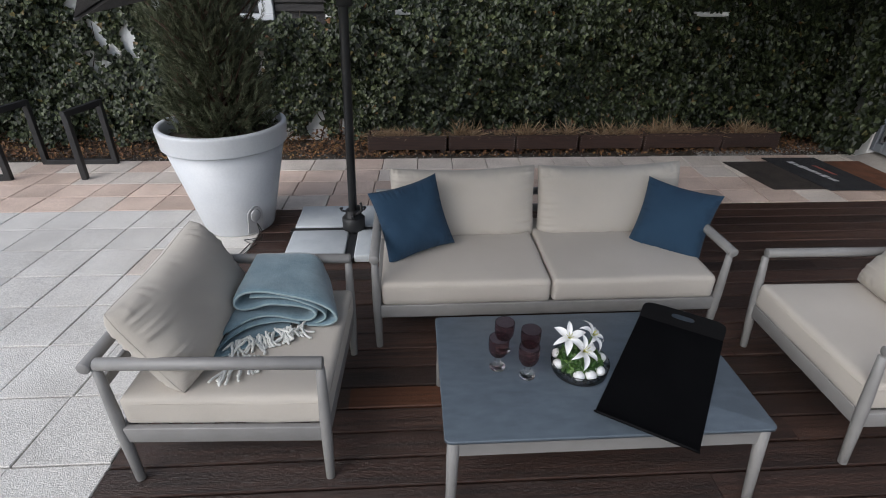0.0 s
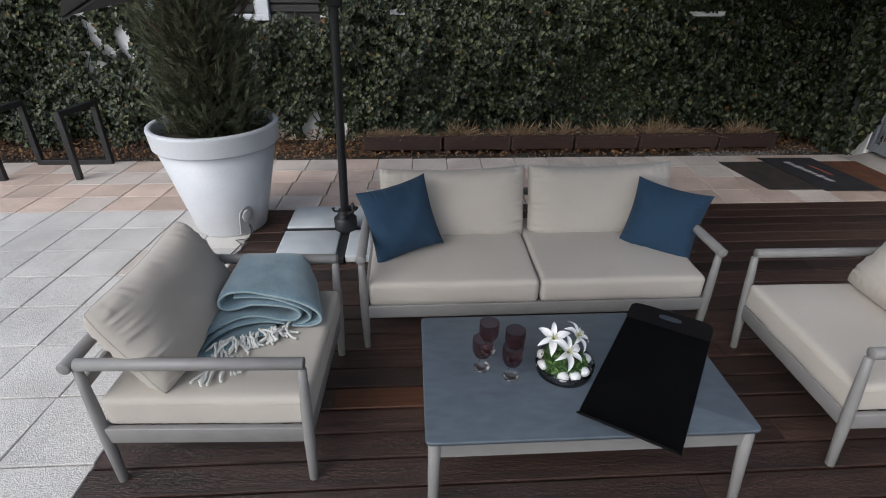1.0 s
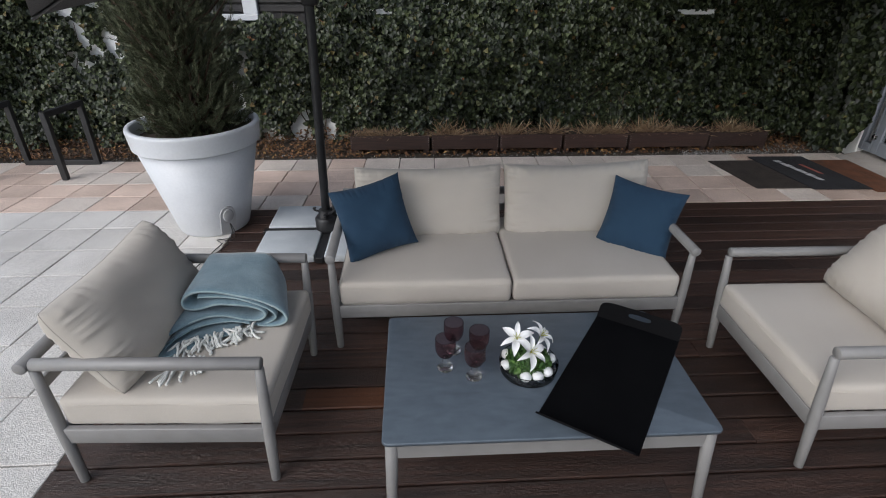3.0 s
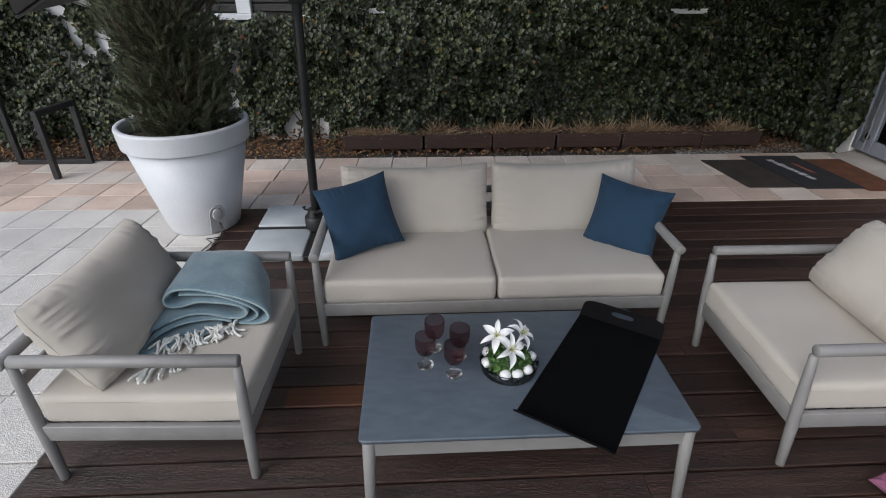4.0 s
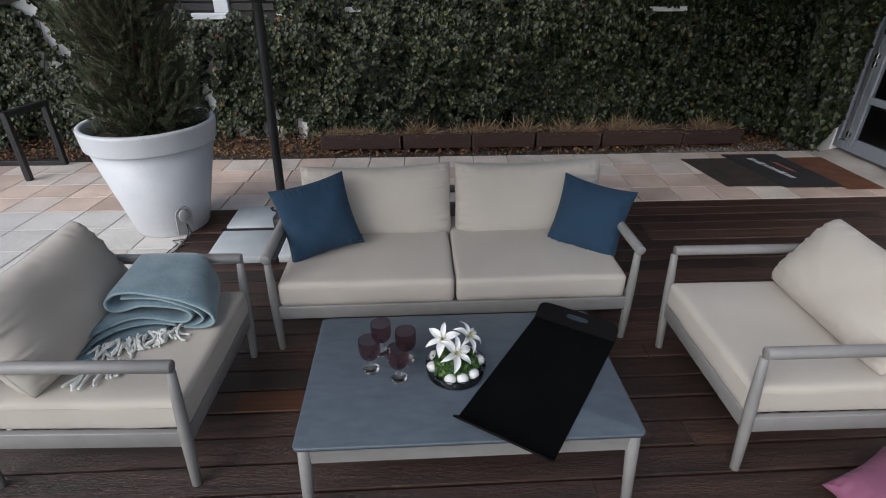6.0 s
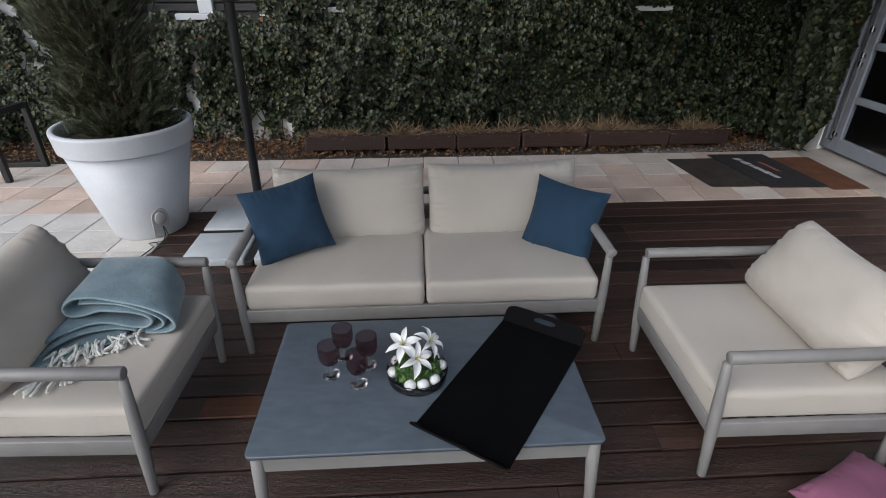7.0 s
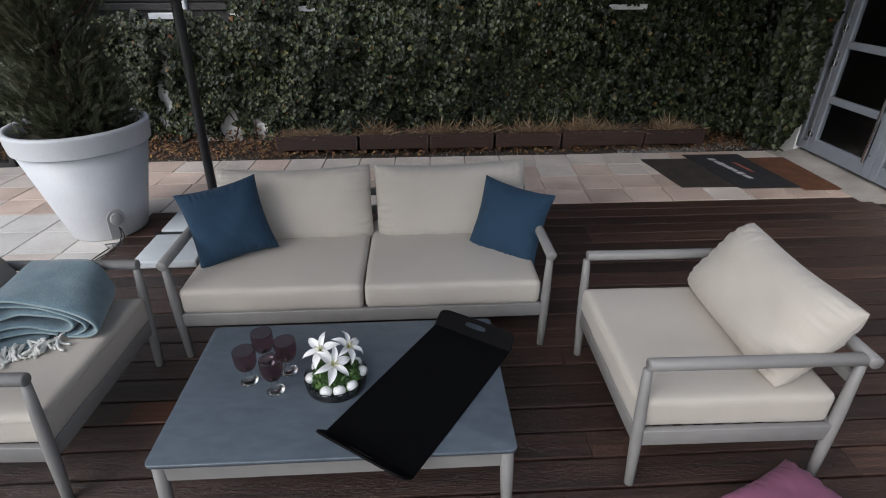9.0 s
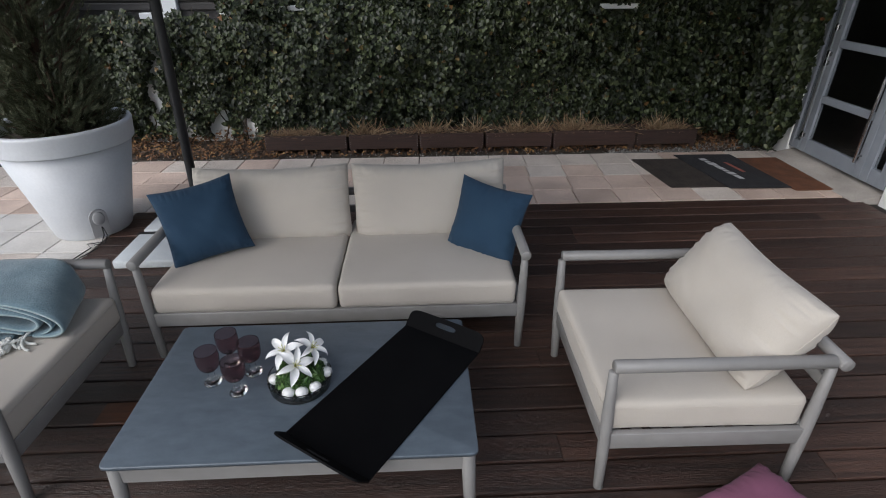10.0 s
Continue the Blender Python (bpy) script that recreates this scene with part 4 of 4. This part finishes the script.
# a cable hatch near the foot, facing the seating
hatch_dir = math.atan2(-0.77, 0.64)
hm = Matrix.Rotation(hatch_dir, 4, "Z") @ pose(0.307, 0, 0.145, 0, 13.4, 0) @ Matrix.Diagonal((1.2, 0.88, 1.25, 1))
bm = bmesh.new()
arch = [(-0.068, -0.105), (-0.068, 0.03)] + [(-0.068 * math.cos(radians(a)), 0.03 + 0.062 * math.sin(radians(a))) for a in range(15, 180, 15)] + [(0.068, 0.03), (0.068, -0.105)]
fr = [bm.verts.new((0.004, y, z)) for y, z in arch]
bk = [bm.verts.new((-0.03, y, z)) for y, z in arch]
bm.faces.new(fr)
for i in range(len(arch)):
    j = (i + 1) % len(arch)
    bm.faces.new((fr[i], bk[i], bk[j], fr[j]))
bmesh.ops.recalc_face_normals(bm, faces=bm.faces)
bmesh.ops.transform(bm, matrix=hm, verts=bm.verts)
hatch = part("cable_hatch", bm, M_HATCH, pot, "pale grey arched cable hatch", smooth=False)
bm = lathe([(0.0, 0.0), (0.046, 0.0), (0.046, 0.006), (0.040, 0.010), (0.0, 0.010)], 32)
bmesh.ops.transform(bm, matrix=hm @ pose(0.004, 0, 0.03, 0, 90, 0), verts=bm.verts)
part("cap", bm, M_HATCH, hatch, "round pale cap")
bm = bmesh.new()
base = Vector((PX, PY, 0)) + Vector((0.30 * math.cos(hatch_dir), 0.30 * math.sin(hatch_dir), 0))
tube(bm, [base + Vector((0.015, -0.015, 0.11)), base + Vector((0.035, -0.05, 0.06)), base + Vector((0.02, -0.08, 0.012)), base + Vector((-0.08, -0.10, 0.008)), base + Vector((-0.02, -0.16, 0.008)), base + Vector((-0.05, -0.30, 0.008)), base + Vector((-0.09, -0.50, 0.008)), base + Vector((-0.10, -0.8, 0.008))], 0.004, 8)
tube(bm, [base + Vector((0.02, -0.01, 0.10)), base + Vector((0.05, -0.04, 0.05)), base + Vector((0.05, -0.10, 0.010)), base + Vector((-0.01, -0.13, 0.016)), base + Vector((0.03, -0.17, 0.008)), base + Vector((-0.03, -0.34, 0.008))], 0.0035, 8)
tagged(link("cable", bm, M_CABLE), "thin black cable trailing from the planter pot", "cable")

tree = thing("conifer", pose(PX + 0.02, PY, 0.755), "bushy dark green conifer growing in the white pot", "tree")
bm = bmesh.new()
random.seed(11)
tube(bm, [(0, 0, -0.01), (0.01, 0.01, 0.3), (-0.01, 0.0, 0.7), (0.0, 0.01, 1.2), (0, 0, 1.55)], [0.045, 0.038, 0.03, 0.018, 0.006], 10, 0)
limbs = []
for k in range(200):
    h = 1.35 * random.random() ** 1.25 if k < 150 else random.uniform(0.0, 0.2)
    a = random.uniform(0, 6.283)
    reach = (0.285 + 0.105 * math.sin(min(1, h / 0.75) * math.pi / 2)) * (1 if h < 0.8 else max(0.15, 1 - (h - 0.8) / 0.85)) * random.uniform(0.8, 1.05)
    rise = random.uniform(0.16, 0.42)
    if k >= 150:
        reach, rise = random.uniform(0.27, 0.375), random.uniform(0.03, 0.14)
    p0, p2 = Vector((0, 0, h)), Vector((reach * math.cos(a), reach * math.sin(a), h + rise))
    p1 = p0.lerp(p2, 0.55) - Vector((0, 0, 0.05))
    tube(bm, [p0, p1, p2], [0.011, 0.007, 0.003], 5, 0)
    limbs.append((p0, p1, p2, a))
part("trunk", bm, M_BARK, tree, "brown trunk and limbs")
cs, ns, ts, ss = [], [], [], []
for p0, p1, p2, a in limbs:
    out = Vector((math.cos(a), math.sin(a), 0))
    for j in range(17):
        # one feathery plume: a curved twig with two rows of fine needles
        t = random.uniform(0.35, 1.0)
        p = p0.lerp(p1, t / 0.55) if t < 0.55 else p1.lerp(p2, (t - 0.55) / 0.45)
        p = p + Vector((random.gauss(0, 0.035), random.gauss(0, 0.035), random.gauss(0, 0.04)))
        d = (out * random.uniform(0.35, 0.9) + Vector((random.gauss(0, 0.35), random.gauss(0, 0.35), random.uniform(0.35, 1.1)))).normalized()
        s = Matrix.Rotation(random.uniform(0, 6.283), 3, d) @ d.orthogonal().normalized()
        nn = d.cross(s)
        length = random.uniform(0.07, 0.15)
        bend = nn * random.gauss(0, 0.25) + Vector((0, 0, random.uniform(-0.2, 0.15)))
        steps = 22
        for q in range(steps):
            f = (q + 0.5) / steps
            at = p + (d + bend * f * 0.5) * length * f
            ln = (0.045 - 0.022 * f) * random.uniform(0.75, 1.2)
            for side in (-1, 1):
                dd = (d * 0.9 + bend * f + s * side * random.uniform(0.25, 0.6) + nn * random.gauss(0, 0.22)).normalized()
                cs.append(at + dd * ln * 0.45)
                ns.append(nn + s * random.gauss(0, 0.4))
                ts.append(dd)
                ss.append(ln)
leaf_cloud("crown", [list(v) for v in cs], [list(v) for v in ns], [list(v) for v in ts], ss, M_CONIFER, tree, "needle")

# ---- parasol ----
UX, UY = -0.437, 3.885
parasol = thing("parasol", pose(UX, UY, 0), "large charcoal parasol on a black mast with a weighted cross base", "parasol")
for a, b in (((-0.5, -0.028, 0.004), (0.5, 0.028, 0.05)), ((-0.028, -0.47, 0.004), (0.028, -0.029, 0.05)), ((-0.028, 0.029, 0.004), (0.028, 0.47, 0.05))):
    part("cross_bar", boxed(a, b, 0.004, 1), M_BLACK, parasol, smooth=False)
bm = lathe([(0.0, 0.05), (0.085, 0.05), (0.088, 0.06), (0.088, 0.15), (0.075, 0.165), (0.06, 0.17), (0.055, 0.215), (0.0, 0.215)], 32)
part("hub", bm, M_BLACK, parasol)
for an in (35, 155, 275):
    bm = bmesh.new()
    c, s = math.cos(radians(an)), math.sin(radians(an))
    tube(bm, [(0.05 * c, 0.05 * s, 0.19), (0.10 * c, 0.10 * s, 0.19), (0.105 * c, 0.105 * s, 0.215)], [0.008, 0.008, 0.016], 10)
    part("knob", bm, M_BLACK, parasol)
bm = bmesh.new()
tube(bm, [(0.0, 0, 0.17), (0.06, 0, 2.45)], 0.032, 20)
part("mast", bm, M_BLACK, parasol, "black steel mast")
part("crank_box", boxed((0.0, -0.055, 1.66), (0.10, 0.045, 1.86), 0.015), M_BLACK, parasol)
bm = bmesh.new()
tube(bm, [(0.03, -0.05, 0.20), (0.075, -0.06, 0.235), (0.07, -0.06, 0.30)], 0.011, 10)
part("lock_handle", bm, M_BLACK, parasol)
# tilted square canopy hanging from an arm over the seats
hub_at = Vector((0.74, -1.185, 2.62))
bm = bmesh.new()
tube(bm, [(0.06, 0, 2.44), (0.12, -0.12, 2.72), (0.40, -0.62, 2.86), tuple(hub_at + Vector((0, 0, 0.03)))], 0.024, 12)
part("arm", bm, M_BLACK, parasol)
bm = bmesh.new()
corners = []
for k, dz in enumerate((-0.975, -0.42, -0.02, -0.42)):
    an = radians(165 + 90 * k)
    corners.append(hub_at + Vector((2.12 * math.cos(an), 2.12 * math.sin(an), dz)))
for off in (0.0, 0.006):
    top = bm.verts.new(hub_at + Vector((0, 0, 0.02 + off)))
    rim = []
    for k in range(4):
        a, b = corners[k], corners[(k + 1) % 4]
        for t in range(6):
            f = t / 6
            rim.append(bm.verts.new(a.lerp(b, f) + Vector((0, 0, off)) + (hub_at - a.lerp(b, f)) * 0.03 * math.sin(math.pi * f)))
    for i in range(24):
        bm.faces.new((top, rim[i], rim[(i + 1) % 24]))
canopy = part("canopy", bm, M_CANOPY, parasol, "charcoal cloth canopy", smooth=False)
for c in corners:
    bm = bmesh.new()
    tube(bm, [tuple(hub_at - Vector((0, 0, 0.01))), tuple(c - Vector((0, 0, 0.012)))], 0.009, 8)
    part("rib", bm, M_BLACK, parasol)
for x0, x1 in ((-0.470, -0.034), (0.034, 0.470)):
    for y0, y1 in ((-0.455, -0.034), (0.034, 0.430)):
        s = link("weight_slab", boxed((UX + x0, UY + y0, 0.001), (UX + x1, UY + y1, 0.062), 0.012), M_SLAB)
        tagged(s, "pale grey concrete slab weighing down the parasol base", "slab", "parasol slabs")

# ---- serpentine bicycle rack ----
rack = thing("bicycle_rack", pose(0, 0, 0), "black square-tube steel bicycle rack with tall loops", "bike rack")
posts = [(-3.172, 5.18), (-3.092, 5.635), (-3.800, 5.637), (-3.885, 5.18), (-4.60, 5.18), (-4.52, 5.637), (-5.23, 5.637), (-5.32, 5.18)]


def bar(p, q, name, r=0.027):
    bm = bmesh.new()
    p, q = Vector(p), Vector(q)
    bmesh.ops.create_cube(bm, size=1.0)
    d = q - p
    m = Matrix.Translation((p + q) / 2) @ d.to_track_quat("Z", "Y").to_matrix().to_4x4() @ Matrix.Diagonal((2 * r, 2 * r, d.length + 2 * r, 1))
    bmesh.ops.bevel(bm, geom=bm.edges[:], offset=0.06, segments=1, affect="EDGES")
    bmesh.ops.transform(bm, matrix=m, verts=bm.verts)
    return part(name, bm, M_BLACK, rack, smooth=False)


for x, y in posts:
    bar((x, y, 0.024), (x, y, 0.64), "post")
for i, (a, b) in enumerate(zip(posts, posts[1:])):
    up = (i % 2 == 0)
    z = 0.64 if up else 0.024
    bar((*a, z), (*b, z), "loop_bar" if up else "foot_bar")

# ---- trough planters with dry grass ----
XS = [(-0.452, 0.428), (0.455, 1.208), (1.222, 1.928), (1.955, 2.684), (2.706, 3.628), (3.640, 4.320)]
for x0, x1 in XS:
    t = thing("trough_planter", pose(0, 5.85, 0), "low dark brown wooden trough planter with dry grass", "planter box", "trough planters")
    hgt = 0.205 + random.uniform(-0.006, 0.006)
    yb = 0.27
    part("front_board", boxed((x0, 0, 0.045), (x1, 0.022, hgt), 0.004, 1), M_BOX, t, smooth=False)
    part("rear_board", boxed((x0, yb - 0.022, 0.045), (x1, yb, hgt), 0.004, 1), M_BOX, t, smooth=False)
    for a in (x0, x1 - 0.022):
        part("end_board", boxed((a + 0.001, 0.024, 0.045), (a + 0.021, yb - 0.024, hgt - 0.002), 0.004, 1), M_BOX, t, smooth=False)
    for a in (x0 + 0.01, x1 - 0.07):
        part("foot", boxed((a, 0.006, -0.012), (a + 0.06, yb - 0.006, 0.0445)), M_BOX, t, smooth=False)
    part("soil", boxed((x0 + 0.023, 0.024, 0.10), (x1 - 0.023, yb - 0.024, hgt - 0.02)), M_SOIL, t, smooth=False)
    for a in (x0 + 0.011, x1 - 0.011):
        for b in (0.075, 0.10, 0.125, 0.15, 0.175):
            bm = bmesh.new()
            tube(bm, [(a, 0.004, b), (a, -0.002, b)], 0.0042, 8, 0)
            part("screw", bm, M_CHROME, t, "bright screw head", smooth=False)
    n = int(700 * (x1 - x0))
    clump = rng.uniform(x0 + 0.08, x1 - 0.08, 3)
    tuft, which = rng.random(n) < 0.5, rng.integers(0, 3, n)
    tall = rng.uniform(0.3, 0.95, 3)[which]
    x = np.clip(np.where(tuft, clump[which] + rng.normal(0, 0.08, n), rng.uniform(x0 + 0.03, x1 - 0.03, n)), x0 + 0.03, x1 - 0.03)
    ln = rng.uniform(0.06, 0.29, n) * np.where(tuft, tall, 0.7)
    tip = np.stack([rng.normal(0, 0.75, n), rng.normal(-0.15, 0.6, n), np.where(tuft, rng.uniform(0.3, 1.2, n), rng.uniform(0.0, 0.35, n))], 1)
    tip /= np.linalg.norm(tip, axis=1, keepdims=True)
    base = np.stack([x, 0.05 + 0.17 * rng.random(n), np.full(n, hgt - 0.03)], 1)
    leaf_cloud("dry_grass", base + tip * ln[:, None] * 0.5, np.cross(tip, rng.normal(0, 1, (n, 3))), tip, ln, M_STRAW, t, "blade", 0)

# ---- door mats ----
def slab_from(corners, z0, z1, name, mat, parent=None):
    bm = bmesh.new()
    lo = [bm.verts.new((*c, z0)) for c in corners]
    hi = [bm.verts.new((*c, z1)) for c in corners]
    bm.faces.new(hi)
    bm.faces.new(lo[::-1])
    for i in range(4):
        j = (i + 1) % 4
        bm.faces.new((lo[i], lo[j], hi[j], hi[i]))
    bmesh.ops.recalc_face_normals(bm, faces=bm.faces)
    return link(name, bm, mat, parent, smooth=False)


tagged(slab_from([(3.547, 4.672), (4.20, 4.664), (4.05, 5.455), (3.455, 5.460)], 0.001, 0.010, "door_mat", M_MATB), "dark brown bristle mat lying on the paving", "door mat", "door mats")
logo_mat = thing("door_mat", pose(0, 0, 0), "black bristle mat with worn white print on the paving", "door mat", "door mats")
slab_from([(4.072, 4.612), (4.645, 4.600), (4.562, 5.545), (3.950, 5.560)], 0.0105, 0.017, "mat_body", M_MATK, logo_mat)
for a, b, w, mt in ((0.0, 0.10, 0.07, M_PRINT), (0.13, 0.20, 0.05, M_PRINT), (0.22, 0.33, 0.075, M_PRINT), (0.36, 0.44, 0.05, M_PRINT), (0.46, 0.56, 0.06, M_PRINT), (0.58, 0.66, 0.05, M_PRINT), (0.69, 0.80, 0.07, M_PRINT), (0.83, 1.0, 0.05, M_PRINT)):
    p, q = Vector((4.185, 5.42)).lerp(Vector((4.30, 4.83)), a), Vector((4.185, 5.42)).lerp(Vector((4.30, 4.83)), b)
    slab_from([(p.x - w * 0.4, p.y), (q.x - w * 0.4, q.y), (q.x + w * 0.6, q.y), (p.x + w * 0.6, p.y)], 0.0171, 0.0182, "print", mt, logo_mat)
slab_from([(4.40, 5.02), (4.44, 5.00), (4.40, 5.28), (4.36, 5.30)], 0.0171, 0.0182, "print", M_PRINTR, logo_mat)
tagged(slab_from([(4.655, 4.547), (5.13, 4.537), (5.05, 5.438), (4.575, 5.44)], 0.001, 0.010, "door_mat", M_MATO), "rust brown bristle mat before the glazed doors", "door mat", "door mats")

# ---- deck boards ----
random.seed(21)
boards = {}


def board_mesh(length):
    key = round(length, 2)
    if key not in boards:
        w, c = 0.1385 / 2, 0.005
        sec = [(-w, -0.026), (-w, -c), (-w + c, 0), (-w + 0.045, 0.0004), (w - 0.045, 0.0004), (w - c, 0), (w, -c), (w, -0.026)]
        verts = [(x, y, z) for x in (0.0015, key - 0.0015) for y, z in sec]
        k = len(sec)
        faces = [(i, i + 1, k + i + 1, k + i) for i in range(k - 1)] + [tuple(range(k))[::-1], tuple(range(k, 2 * k))]
        me = bpy.data.meshes.new("board")
        me.from_pydata(verts, [], [f[::-1] for f in faces])
        me.materials.append(M_BOARD)
        boards[key] = me
    return boards[key]


def lay(x, y, length, mat=None):
    me = board_mesh(length)
    ob = new("board", me)
    ob.parent = deck
    ob.location = (x, y, random.uniform(-0.0015, 0.0015))
    ob.rotation_euler = (random.gauss(0, 0.006), 0, random.gauss(0, 0.0006))
    if mat:
        ob.material_slots[0].link = "OBJECT"
        ob.material_slots[0].material = mat
    return ob


for r in range(-12, 45):
    y = 2.602 - 0.1485 * (r + 0.5)
    if y > 4.38 or y < -4.0:
        continue
    x0, x1 = deck_edge(y), 5.08
    cuts = [x0]
    while cuts[-1] < x1 - 0.5:
        cuts.append(min(x1, cuts[-1] + random.choice((2.6, 3.1, 3.6, 4.2))))
    cuts[-1] = x1
    if r == 3:
        cuts = [x0, -0.31, 0.62, 2.7, x1]
    for i, (a, b) in enumerate(zip(cuts, cuts[1:])):
        lay(a, y, b - a, M_NEW if (r == 3 and i == 1) else None)

# ---- paving tiles ----
tiles = {}


def tile_mesh(w, d, skew):
    key = (round(w, 2), round(d, 2), round(skew, 3))
    if key not in tiles:
        g, c, t = 0.004, 0.004, -0.02
        verts = []
        for z, q in ((t, 0.0), (-c, 0.0), (0.0, c)):
            for x, y in ((g + q, g + q), (w - g - q, g + q), (w - g - q, d - g - q), (g + q, d - g - q)):
                verts.append((x + skew * y, y, z))
        faces = [(8, 9, 10, 11)]
        for k in (0, 4):
            for i in range(4):
                j = (i + 1) % 4
                faces.append((k + i, k + j, k + 4 + j, k + 4 + i))
        me = bpy.data.meshes.new("tile")
        me.from_pydata(verts, [], faces)
        me.materials.append(M_TILE)
        tiles[key] = me
    return tiles[key]


def pave(x, y, w, d, skew, mat):
    ob = new("tile", tile_mesh(w, d, skew))
    ob.parent = pavement
    ob.location = (x, y, random.uniform(-0.0015, 0.0015))
    ob.rotation_euler = (random.gauss(0, 0.002), random.gauss(0, 0.002), 0)
    if mat is not M_TILE:
        ob.material_slots[0].link = "OBJECT"
        ob.material_slots[0].material = mat


def tint(y):
    """Grey near the deck, peach in the rows behind, sand-coloured along the bed."""
    if y < 4.35:
        return M_TILE if random.random() < 0.85 else M_SAND
    if y < 4.68 or y > 5.0:
        return M_SAND if random.random() < 0.6 else M_PEACH
    return M_PEACH


ROWS_Y = [0.48, 0.90, 1.32, 1.74, 2.161, 2.575, 2.968, 3.335, 3.704, 4.067, 4.411, 4.731, 5.04, 5.36, 5.70]
COLS_X = [-1.613, -2.003, -2.374, -2.738, -3.09, -3.44, -3.79, -4.14, -4.49, -4.84, -5.19, -5.54, -5.89]
for y0, y1 in zip(ROWS_Y, ROWS_Y[1:]):
    for b, a in zip(COLS_X, COLS_X[1:]):
        xa = lean(a, y0)
        pave(xa, y0, b - a, y1 - y0, 0.092, tint(y0))
    xa = lean(COLS_X[0], y0)
    if y0 < 4.38:
        pave(xa, y0, deck_edge(y0) - 0.004 - xa, y1 - y0, 0.07, M_TILE)
BACK_Y = [4.385, 4.70, 5.04, 5.36, 5.70]
for y0, y1 in zip(BACK_Y, BACK_Y[1:]):
    x = lean(COLS_X[0], y0)
    while x < 5.1:
        pave(x, y0, min(0.372, 5.13 - x), y1 - y0, 0.03, tint(y0))
        x += 0.372
